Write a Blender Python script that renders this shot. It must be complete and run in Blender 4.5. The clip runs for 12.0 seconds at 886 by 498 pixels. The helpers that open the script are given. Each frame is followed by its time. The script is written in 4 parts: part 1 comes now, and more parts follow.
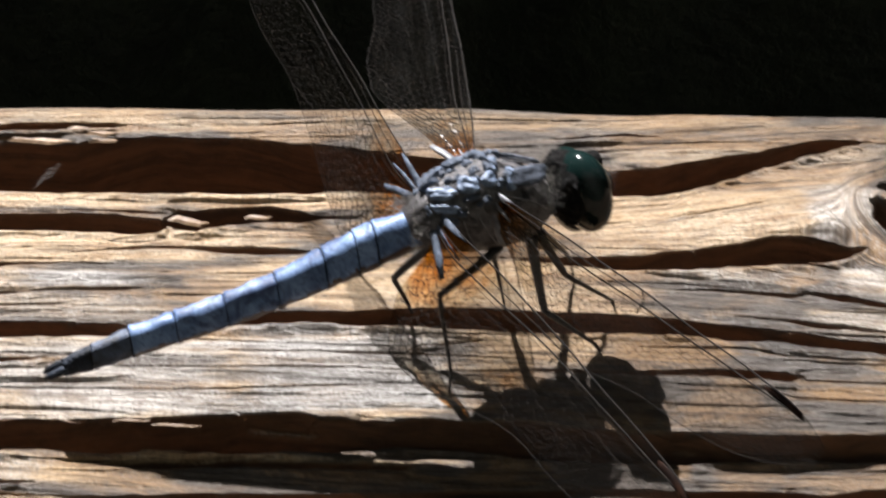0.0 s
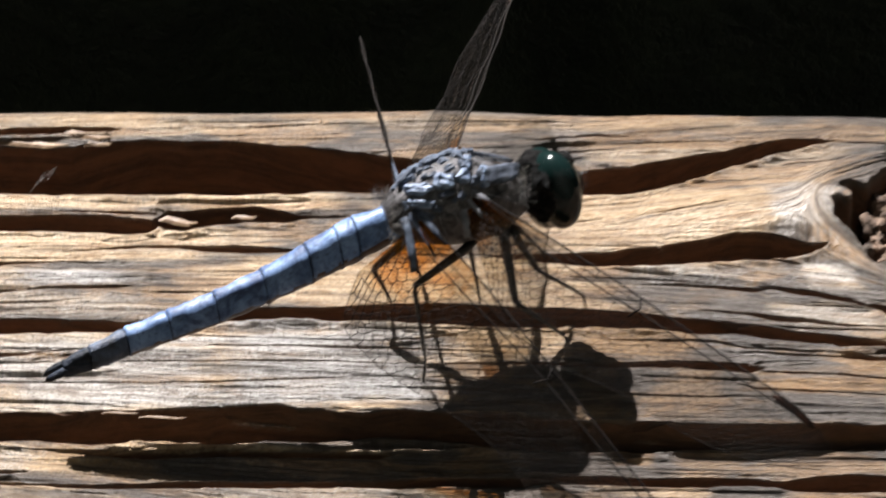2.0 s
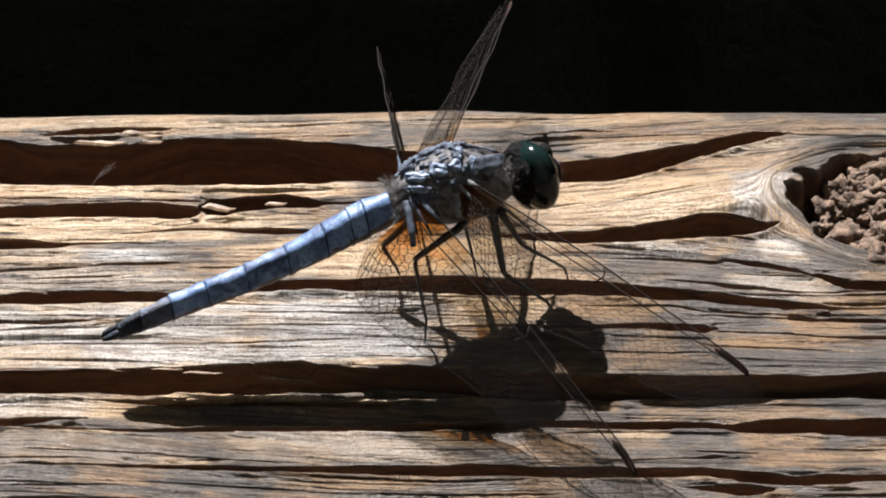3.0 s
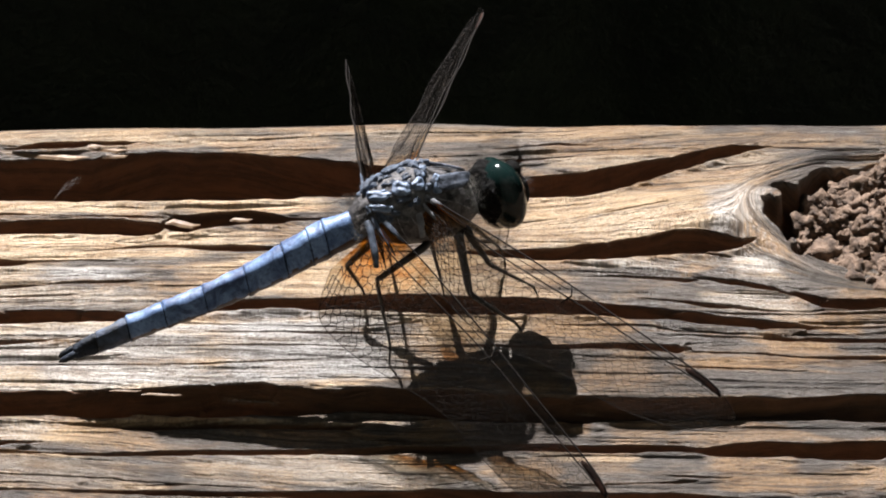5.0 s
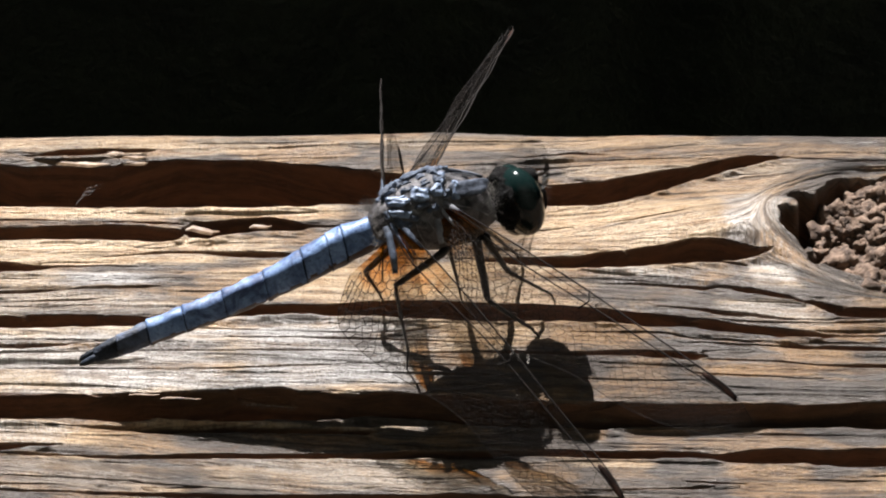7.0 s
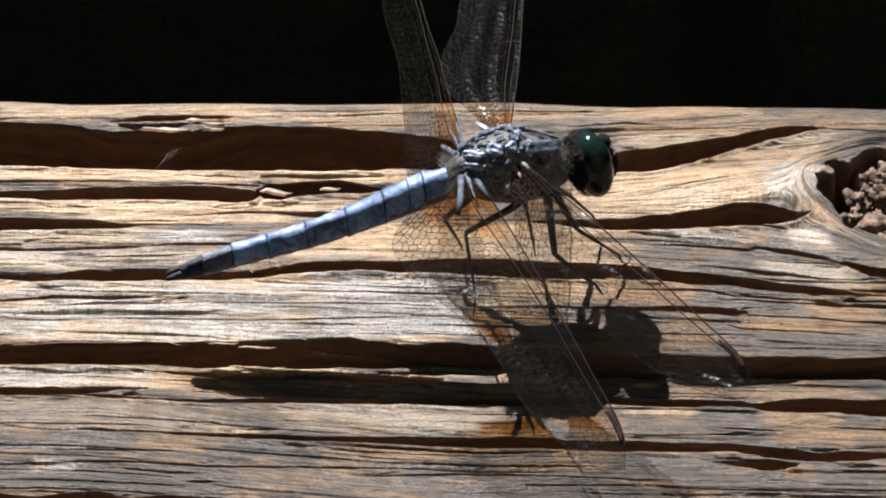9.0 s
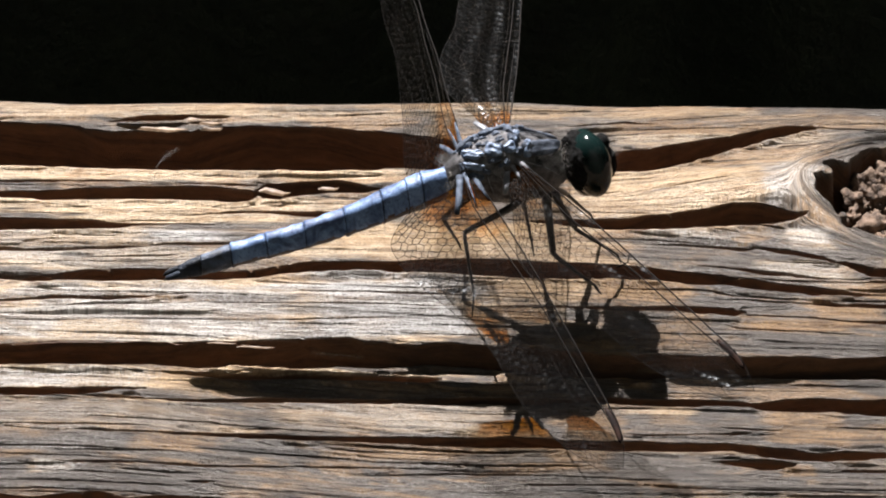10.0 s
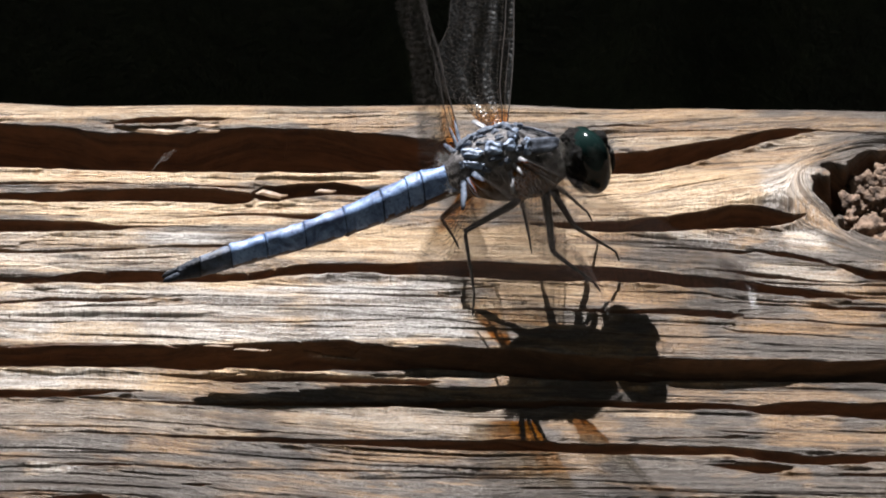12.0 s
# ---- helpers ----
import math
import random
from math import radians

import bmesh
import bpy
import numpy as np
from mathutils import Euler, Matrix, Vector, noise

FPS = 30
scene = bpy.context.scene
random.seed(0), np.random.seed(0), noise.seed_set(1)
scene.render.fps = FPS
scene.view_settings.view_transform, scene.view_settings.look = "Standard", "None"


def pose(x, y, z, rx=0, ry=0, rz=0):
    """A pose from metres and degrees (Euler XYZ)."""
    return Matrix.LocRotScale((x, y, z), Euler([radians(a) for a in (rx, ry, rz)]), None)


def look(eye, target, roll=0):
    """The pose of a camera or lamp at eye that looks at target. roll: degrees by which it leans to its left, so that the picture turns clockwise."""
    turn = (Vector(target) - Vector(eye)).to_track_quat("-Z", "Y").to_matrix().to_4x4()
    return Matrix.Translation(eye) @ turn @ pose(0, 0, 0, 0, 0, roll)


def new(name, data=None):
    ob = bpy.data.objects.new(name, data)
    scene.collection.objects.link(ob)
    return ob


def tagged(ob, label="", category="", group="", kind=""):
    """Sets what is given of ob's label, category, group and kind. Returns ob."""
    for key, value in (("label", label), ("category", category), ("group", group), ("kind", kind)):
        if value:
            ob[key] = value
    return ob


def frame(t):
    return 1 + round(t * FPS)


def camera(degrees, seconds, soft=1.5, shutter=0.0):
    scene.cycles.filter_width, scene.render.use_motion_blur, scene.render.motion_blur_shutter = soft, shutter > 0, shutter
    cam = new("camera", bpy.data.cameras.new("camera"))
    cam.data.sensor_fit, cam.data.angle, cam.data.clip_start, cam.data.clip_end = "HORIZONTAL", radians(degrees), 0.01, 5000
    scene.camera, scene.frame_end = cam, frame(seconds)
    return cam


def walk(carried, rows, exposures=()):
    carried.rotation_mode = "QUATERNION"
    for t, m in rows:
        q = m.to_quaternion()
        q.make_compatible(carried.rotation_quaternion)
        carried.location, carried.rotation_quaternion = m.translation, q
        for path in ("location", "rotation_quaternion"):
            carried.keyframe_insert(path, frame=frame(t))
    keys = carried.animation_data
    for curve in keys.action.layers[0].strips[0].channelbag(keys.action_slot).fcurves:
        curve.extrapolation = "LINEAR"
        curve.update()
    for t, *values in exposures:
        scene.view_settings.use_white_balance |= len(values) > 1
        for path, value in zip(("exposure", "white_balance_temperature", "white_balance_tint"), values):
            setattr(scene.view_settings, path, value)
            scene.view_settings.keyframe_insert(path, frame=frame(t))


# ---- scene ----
MM = 0.001


def mm_pose(x, y, z, rx=0, ry=0, rz=0):
    """A pose from millimetres and degrees."""
    return pose(x * MM, y * MM, z * MM, rx, ry, rz)


# ---- camera ----
cam = camera(20.0, 12.0, soft=2.0, shutter=0.5)
walk(cam, [
    (0.0, mm_pose(-9.29, -125.72, 105.19, 50.55, 0, -3.47) @ pose(0, 0, 0, 0, 0, 2.73)),
    (0.5, mm_pose(-5.80, -131.11, 107.09, 50.37, 0, -2.94) @ pose(0, 0, 0, 0, 0, 2.05)),
    (1.0, mm_pose(-6.86, -129.47, 108.04, 50.29, 0, -2.54) @ pose(0, 0, 0, 0, 0, 1.86)),
    (1.5, mm_pose(-7.21, -127.06, 107.16, 49.73, 0, -2.44) @ pose(0, 0, 0, 0, 0, 1.91)),
    (2.0, mm_pose(-5.07, -130.82, 111.08, 50.04, 0, -2.19) @ pose(0, 0, 0, 0, 0, 1.58)),
    (2.5, mm_pose(1.07, -152.62, 126.14, 50.49, 0, 0.30) @ pose(0, 0, 0, 0, 0, -0.13)),
    (3.0, mm_pose(1.38, -153.27, 127.37, 50.13, 0, 0.61) @ pose(0, 0, 0, 0, 0, -0.63)),
    (3.5, mm_pose(3.99, -150.83, 124.73, 50.44, 0, 0.67) @ pose(0, 0, 0, 0, 0, -0.67)),
    (5.3, mm_pose(5.63, -148.64, 125.31, 50.11, 0, 1.49) @ pose(0, 0, 0, 0, 0, -1.29)),
    (5.5, mm_pose(5.91, -150.06, 123.09, 50.69, 0, 1.88) @ pose(0, 0, 0, 0, 0, -1.32)),
    (6.0, mm_pose(5.74, -149.41, 123.91, 50.60, 0, 2.02) @ pose(0, 0, 0, 0, 0, -1.14)),
    (6.5, mm_pose(3.99, -149.57, 123.81, 50.52, 0, 1.50) @ pose(0, 0, 0, 0, 0, -0.87)),
    (7.0, mm_pose(5.00, -150.39, 124.81, 50.73, 0, 1.58) @ pose(0, 0, 0, 0, 0, -1.01)),
    (7.2, mm_pose(6.60, -157.84, 130.80, 50.56, 0, 2.14) @ pose(0, 0, 0, 0, 0, -1.30)),
    (8.8, mm_pose(3.22, -162.27, 133.63, 50.21, 0, 2.87) @ pose(0, 0, 0, 0, 0, -1.34)),
    (9.0, mm_pose(4.32, -161.65, 132.76, 50.15, 0, 2.96) @ pose(0, 0, 0, 0, 0, -1.41)),
    (9.5, mm_pose(3.82, -161.66, 132.67, 50.17, 0, 2.77) @ pose(0, 0, 0, 0, 0, -1.27)),
    (10.0, mm_pose(4.22, -161.66, 132.78, 50.14, 0, 2.88) @ pose(0, 0, 0, 0, 0, -1.35)),
    (10.5, mm_pose(4.12, -161.70, 132.99, 50.11, 0, 2.83) @ pose(0, 0, 0, 0, 0, -1.32)),
    (11.0, mm_pose(4.67, -161.32, 132.95, 50.07, 0, 3.00) @ pose(0, 0, 0, 0, 0, -1.43)),
    (11.5, mm_pose(5.07, -161.26, 132.94, 50.08, 0, 3.13) @ pose(0, 0, 0, 0, 0, -1.52)),
    (12.0, mm_pose(4.56, -161.29, 133.08, 50.07, 0, 2.92) @ pose(0, 0, 0, 0, 0, -1.35)),
])

# ---- sky, sun, exposure ----
SUN_WAY = Vector((-0.335, 0.83, 1.0)).normalized()
sun_height = math.asin(SUN_WAY.z)
sun_turn = math.atan2(SUN_WAY.x, SUN_WAY.y)
world = bpy.data.worlds.new("sky")
scene.world = world
world.use_nodes = True
sky = world.node_tree.nodes.new("ShaderNodeTexSky")
sky.sky_type, sky.sun_disc = "NISHITA", False
sky.sun_elevation, sky.sun_rotation = sun_height, sun_turn
world.node_tree.links.new(sky.outputs[0], world.node_tree.nodes["Background"].inputs[0])
world.node_tree.nodes["Background"].inputs[1].default_value = 0.0032
sun = new("sun", bpy.data.lights.new("sun", "SUN"))
sun.data.energy, sun.data.angle, sun.data.color = 5.0, radians(0.5), (1.0, 0.985, 0.985)
sun.matrix_world = look(SUN_WAY, (0, 0, 0))
scene.view_settings.exposure = 1.70


# ---- materials ----
class Nodes:
    """Short spelling for building a node material."""

    def __init__(self, name):
        self.mat = bpy.data.materials.new(name)
        self.mat.use_nodes = True
        self.tree = self.mat.node_tree
        self.bsdf = self.tree.nodes["Principled BSDF"]
        self.out = self.tree.nodes["Material Output"]

    def node(self, kind, **values):
        n = self.tree.nodes.new("ShaderNode" + kind)
        for key, value in values.items():
            if key in n.inputs:
                if isinstance(value, bpy.types.NodeSocket):
                    self.tree.links.new(value, n.inputs[key])
                else:
                    n.inputs[key].default_value = value
        return n

    def link(self, a, b):
        self.tree.links.new(a, b)

    def coords(self, kind="Object", scale=(1, 1, 1)):
        tc = self.tree.nodes.new("ShaderNodeTexCoord")
        mp = self.tree.nodes.new("ShaderNodeMapping")
        mp.inputs["Scale"].default_value = scale
        self.link(tc.outputs[kind], mp.inputs["Vector"])
        return mp.outputs["Vector"]

    def noise(self, vector, scale, detail=4.0, rough=0.55, distort=0.0):
        n = self.node("TexNoise", Vector=vector, Scale=scale, Detail=detail, Roughness=rough, Distortion=distort)
        return n.outputs["Fac"]

    def ramp(self, fac, *stops):
        n = self.tree.nodes.new("ShaderNodeValToRGB")
        e = n.color_ramp.elements
        while len(e) < len(stops):
            e.new(0.5)
        for el, (p, c) in zip(e, stops):
            el.position, el.color = p, (*c, 1) if len(c) == 3 else c
        self.link(fac, n.inputs["Fac"])
        return n.outputs["Color"]

    def grey(self, fac, lo, hi, a=0.0, b=1.0):
        n = self.node("MapRange", Value=fac)
        for key, v in (("From Min", lo), ("From Max", hi), ("To Min", a), ("To Max", b)):
            n.inputs[key].default_value = v
        return n.outputs["Result"]

    def mix(self, fac, a, b):
        n = self.tree.nodes.new("ShaderNodeMix")
        n.data_type = "RGBA"
        for key, v in ((0, fac), (6, a), (7, b)):
            if isinstance(v, bpy.types.NodeSocket):
                self.link(v, n.inputs[key])
            else:
                n.inputs[key].default_value = v if key == 0 else (*v, 1)
        return n.outputs[2]

    def bump(self, height, strength, distance):
        n = self.node("Bump", Height=height, Strength=strength, Distance=distance)
        self.link(n.outputs["Normal"], self.bsdf.inputs["Normal"])

    def set(self, **values):
        for key, v in values.items():
            s = self.bsdf.inputs[key.replace("_", " ")]
            if isinstance(v, bpy.types.NodeSocket):
                self.link(v, s)
            else:
                s.default_value = (*v, 1) if isinstance(v, tuple) else v
        return self.mat


def wood_material():
    m = Nodes("weathered_wood")

    def tone(name):
        n = m.node("Attribute")
        n.attribute_name = name
        return n.outputs["Fac"]

    def times(a, b):
        n = m.tree.nodes.new("ShaderNodeMath")
        n.operation = "MULTIPLY"
        for key, v in ((0, a), (1, b)):
            if isinstance(v, bpy.types.NodeSocket):
                m.link(v, n.inputs[key])
            else:
                n.inputs[key].default_value = v
        return n.outputs[0]

    long = m.noise(m.coords("UV", (0.022, 0.95, 1)), 1.0, 6, 0.66, 0.5)
    mottle = m.noise(m.coords("UV", (0.55, 1.5, 1)), 1.0, 6, 0.72, 0.4)
    streak = m.tree.nodes.new("ShaderNodeMath")
    streak.operation = "ADD"
    m.link(times(long, 0.62), streak.inputs[0])
    m.link(times(mottle, 0.38), streak.inputs[1])
    streak = m.grey(streak.outputs[0], 0.30, 0.70, 0.24, 0.76)
    strand = m.noise(m.coords("UV", (0.06, 3.4, 1)), 1.0, 4, 0.6, 0.3)
    fibre = m.noise(m.coords("UV", (0.18, 7.5, 1)), 1.0, 4, 0.65)
    fine = m.noise(m.coords("UV", (3.0, 8.0, 1)), 1.0, 4, 0.75)
    speck = m.noise(m.coords("UV", (3.6, 7.0, 1)), 1.0, 2, 0.6)
    blotch = m.noise(m.coords("UV", (0.11, 0.50, 1)), 1.0, 4, 0.65, 0.6)
    amber, ashen, bright = tone("amber"), tone("ashen"), tone("bright")
    tan = m.ramp(streak, (0.34, (0.10, 0.055, 0.028)), (0.43, (0.22, 0.135, 0.074)), (0.50, (0.35, 0.232, 0.136)), (0.56, (0.25, 0.148, 0.075)), (0.67, (0.13, 0.073, 0.037)))
    grey = m.ramp(streak, (0.36, (0.022, 0.018, 0.016)), (0.44, (0.054, 0.044, 0.038)), (0.50, (0.104, 0.089, 0.079)), (0.56, (0.064, 0.050, 0.041)), (0.66, (0.030, 0.024, 0.020)))
    gold = m.ramp(streak, (0.34, (0.085, 0.040, 0.014)), (0.43, (0.185, 0.098, 0.038)), (0.50, (0.34, 0.200, 0.088)), (0.57, (0.22, 0.118, 0.045)), (0.67, (0.10, 0.052, 0.020)))
    base = m.mix(m.grey(blotch, 0.43, 0.54, 0.15, 0.92), tan, grey)
    base = m.mix(times(ashen, 0.9), base, grey)
    base = m.mix(m.grey(blotch, 0.46, 0.39, 0.0, 0.55), base, gold)
    base = m.mix(times(amber, 0.9), base, gold)
    # bleached late wood on the worn ridges, warm where it is sound
    warm = m.ramp(streak, (0.34, (0.38, 0.225, 0.112)), (0.44, (0.55, 0.375, 0.215)), (0.51, (0.72, 0.55, 0.365)), (0.58, (0.54, 0.345, 0.185)), (0.68, (0.34, 0.19, 0.092)))
    silver = m.ramp(streak, (0.36, (0.22, 0.20, 0.185)), (0.46, (0.42, 0.395, 0.375)), (0.52, (0.66, 0.635, 0.61)), (0.62, (0.30, 0.27, 0.245)))
    pale = m.mix(tone("silver"), warm, silver)
    pale = m.mix(times(amber, 0.6), pale, (0.60, 0.40, 0.20))
    base = m.mix(times(m.grey(strand, 0.36, 0.50, 0.45, 0.95), bright), base, pale)
    base = m.mix(times(m.grey(fine, 0.48, 0.62, 0.0, 0.85), m.grey(tone("silver"), 0, 1, 0.18, 0.85)), base, silver)
    # dark strands of soft wood between the pale ones
    base = m.mix(times(m.grey(strand, 0.45, 0.36, 0.0, 0.75), m.grey(bright, 0, 1, 1.0, 0.35)), base, (0.050, 0.034, 0.024))
    base = m.mix(times(m.grey(fibre, 0.45, 0.34, 0.0, 0.70), m.grey(bright, 0, 1, 1.0, 0.40)), base, (0.045, 0.032, 0.024))
    base = m.mix(times(m.grey(speck, 0.46, 0.34, 0.0, 0.60), m.grey(tone("silver"), 0, 1, 0.45, 1.0)), base, (0.055, 0.043, 0.035))
    cell = m.noise(m.coords("UV", (5.0, 7.0, 1)), 1.0, 3, 0.7)
    base = m.mix(m.grey(cell, 0.50, 0.36, 0.0, 0.50), base, (0.060, 0.042, 0.030))
    # inside the splits the wood is unbleached and brown, with crevice shade painted in
    base = m.mix(tone("unbleached_shade"), base, m.ramp(streak, (0.4, (0.075, 0.034, 0.016)), (0.6, (0.190, 0.086, 0.038))))
    h = m.node("Math", Value=0.5)
    h.operation = "MULTIPLY_ADD"
    m.link(fibre, h.inputs[0])
    h.inputs[1].default_value = 1.6
    rough = m.node("Math", Value=0.5)
    rough.operation = "ADD"
    m.link(fine, rough.inputs[0])
    m.link(cell, rough.inputs[1])
    m.link(rough.outputs[0], h.inputs[2])
    m.bump(h.outputs[0], 1.0, 0.00024)
    return m.set(Base_Color=base, Roughness=m.grey(fine, 0.3, 0.7, 0.40, 0.66), Specular_IOR_Level=0.5)


def plain_material(name, dark, light, scale, rough=0.6, bump=0.3, metal=0.0, depth=0.00006, coat=0.0):
    m = Nodes(name)
    v = m.coords("Object")
    a = m.noise(v, scale, 4, 0.6)
    b = m.noise(v, scale * 5, 3, 0.6)
    c = m.mix(m.grey(a, 0.35, 0.65), dark, light)
    c = m.mix(m.grey(b, 0.5, 0.75, 0.0, 0.35), c, dark)
    m.bump(b, bump, depth)
    return m.set(Base_Color=c, Roughness=m.grey(b, 0.3, 0.7, rough - 0.1, rough + 0.1), Metallic=metal, Coat_Weight=coat)


def abdomen_material():
    m = Nodes("blue_pruinose_cuticle")
    v = m.coords("Object")
    a = m.noise(v, 700, 5, 0.7)
    b = m.noise(v, 4200, 3, 0.6)
    c = m.mix(m.grey(a, 0.38, 0.62), (0.075, 0.125, 0.245), (0.18, 0.27, 0.455))
    smudge = m.noise(v, 420, 5, 0.75, 0.6)
    c = m.mix(m.grey(smudge, 0.44, 0.60, 0.0, 0.85), c, (0.026, 0.042, 0.10))
    c = m.mix(m.grey(b, 0.56, 0.70, 0.0, 0.75), c, (0.03, 0.042, 0.08))
    m.bump(smudge, 0.5, 0.00012)
    return m.set(Base_Color=c, Roughness=m.grey(smudge, 0.35, 0.65, 0.40, 0.62), Specular_IOR_Level=0.3)


def membrane_material(reach):
    """Clear film; reach is how far the amber base goes, in metres."""
    m = Nodes("wing_membrane")
    v = m.coords("Object")
    n = m.tree.nodes.new("ShaderNodeVectorMath")
    n.operation = "LENGTH"
    m.link(v, n.inputs[0])
    edge = m.noise(v, 420, 4, 0.7)
    shift = m.node("Math", Value=0.5)
    shift.operation = "MULTIPLY_ADD"
    m.link(edge, shift.inputs[0])
    shift.inputs[1].default_value = 0.0085
    m.link(n.outputs["Value"], shift.inputs[2])
    amber = m.grey(shift.outputs[0], reach + 0.0055, reach + 0.0020)
    stain = m.grey(shift.outputs[0], reach + 0.0080, reach + 0.0045)
    tint = m.mix(amber, m.mix(stain, (0.82, 0.81, 0.80), (0.78, 0.69, 0.54)), (0.80, 0.31, 0.018))
    clear = m.node("BsdfTransparent", Color=tint)
    film = m.node("BsdfGlossy", Roughness=0.17)
    film.inputs["Color"].default_value = (0.9, 0.92, 0.95, 1)
    cells = m.node("TexVoronoi", Vector=v, Scale=2100.0).outputs["Distance"]
    bump = m.node("Bump", Height=cells, Strength=0.45, Distance=0.00009)
    m.link(bump.outputs["Normal"], film.inputs["Normal"])
    dust = m.node("BsdfTranslucent", Color=m.mix(amber, m.ramp(m.noise(v, 2600, 2, 0.6), (0.40, (0.22, 0.22, 0.22)), (0.62, (0.60, 0.59, 0.59))), (0.45, 0.22, 0.03)))
    mix1 = m.tree.nodes.new("ShaderNodeMixShader")
    m.link(m.grey(amber, 0, 1, 0.048, 0.11), mix1.inputs[0])
    m.link(clear.outputs[0], mix1.inputs[1])
    m.link(dust.outputs[0], mix1.inputs[2])
    facing = m.node("LayerWeight", Blend=0.5)
    power = m.node("Math", Value=0.5)
    power.operation = "POWER"
    m.link(facing.outputs["Facing"], power.inputs[0])
    power.inputs[1].default_value = 4.0
    mix2 = m.tree.nodes.new("ShaderNodeMixShader")
    m.link(m.grey(power.outputs[0], 0, 1, 0.010, 0.06), mix2.inputs[0])
    m.link(mix1.outputs[0], mix2.inputs[1])
    m.link(film.outputs[0], mix2.inputs[2])
    m.link(mix2.outputs[0], m.out.inputs["Surface"])
    return m.mat


def eye_material():
    m = Nodes("compound_eye")
    v = m.coords("Object")
    n = m.tree.nodes.new("ShaderNodeSeparateXYZ")
    m.link(v, n.inputs[0])
    wave = m.noise(v, 700, 2, 0.5)
    z = m.node("Math", Value=0.5)
    z.operation = "MULTIPLY_ADD"
    m.link(wave, z.inputs[0])
    z.inputs[1].default_value = 0.0008
    m.link(n.outputs["Z"], z.inputs[2])
    c = m.ramp(m.grey(z.outputs[0], -0.0022, 0.0026), (0.0, (0.004, 0.0065, 0.005)), (0.4, (0.0035, 0.0075, 0.0065)), (0.72, (0.0035, 0.0085, 0.0085)), (1.0, (0.0055, 0.0135, 0.0125)))
    facets = m.node("TexVoronoi", Vector=v, Scale=22000.0)
    m.bump(facets.outputs["Distance"], 0.05, 0.00001)
    return m.set(Base_Color=c, Roughness=0.15, Specular_IOR_Level=0.25, Coat_Weight=0.10, Coat_Roughness=0.06)


WOOD = wood_material()
BLUE = abdomen_material()
THORAX = plain_material("dark_thorax", (0.028, 0.026, 0.026), (0.165, 0.156, 0.160), 1100, 0.34, 0.8, depth=0.00014)
SHIELD = plain_material("grey_blue_shield", (0.032, 0.036, 0.046), (0.135, 0.152, 0.192), 1500, 0.38, 0.7, depth=0.0001)
MID = plain_material("dull_blue_plate", (0.026, 0.031, 0.043), (0.125, 0.15, 0.20), 1700, 0.5, 0.7, depth=0.0001)
FUR = plain_material("matt_black_fur", (0.002, 0.002, 0.002), (0.007, 0.006, 0.0055), 2500, 0.85, 0.9, depth=0.0002)
PLATE = plain_material("pale_blue_plate", (0.070, 0.097, 0.152), (0.245, 0.31, 0.435), 1900, 0.45, 0.6)
SUTURE = plain_material("pale_grey_seam", (0.070, 0.070, 0.078), (0.24, 0.24, 0.26), 1300, 0.5, 0.4)
BLACK = plain_material("black_cuticle", (0.004, 0.004, 0.004), (0.014, 0.012, 0.011), 1500, 0.42, 0.4)
TAIL = plain_material("dark_tail_cuticle", (0.004, 0.0045, 0.006), (0.022, 0.030, 0.048), 700, 0.6, 0.9, depth=0.00015)
TAIL.node_tree.nodes["Principled BSDF"].inputs["Specular IOR Level"].default_value = 0.2
DUSK = plain_material("dusky_blue_cuticle", (0.006, 0.008, 0.013), (0.050, 0.072, 0.125), 900, 0.55, 0.8, depth=0.00012)
BELLY = plain_material("brown_underside", (0.018, 0.009, 0.005), (0.06, 0.026, 0.011), 700, 0.5, 0.4)
EYE = eye_material()
MEMBRANE, MEMBRANE_HIND = membrane_material(0.0034), membrane_material(0.0043)
VEIN = plain_material("wing_vein", (0.004, 0.003, 0.003), (0.012, 0.008, 0.006), 1200, 0.8, 0.2)
VEIN.node_tree.nodes["Principled BSDF"].inputs["Specular IOR Level"].default_value = 0.15
STIGMA = plain_material("brown_stigma", (0.010, 0.005, 0.004), (0.035, 0.014, 0.008), 900, 0.6, 0.2)
HAIR = plain_material("pale_hair", (0.10, 0.092, 0.084), (0.25, 0.228, 0.205), 900, 0.6, 0.1)
for dull in (THORAX, FUR, SHIELD, MID, STIGMA):
    dull.node_tree.nodes["Principled BSDF"].inputs["Specular IOR Level"].default_value = 0.12
DARK_HAIR = plain_material("dark_hair", (0.012, 0.011, 0.010), (0.06, 0.053, 0.047), 900, 0.6, 0.1)
DIRT = plain_material("dried_dirt", (0.036, 0.020, 0.012), (0.20, 0.130, 0.088), 900, 0.85, 0.9, depth=0.0003)
CHIP = plain_material("pale_splinter_wood", (0.085, 0.046, 0.022), (0.25, 0.155, 0.082), 600, 0.6, 0.6, depth=0.0001)
# near-black soil and leaves: the background's deep shade is partly in these colours
SOIL = plain_material("soil_with_shade", (0.008, 0.007, 0.006), (0.022, 0.018, 0.015), 9, 0.9, 0.6, depth=0.01)
LEAF = plain_material("leaves_with_shade", (0.010, 0.013, 0.008), (0.024, 0.030, 0.016), 14, 0.7, 0.6, depth=0.01)


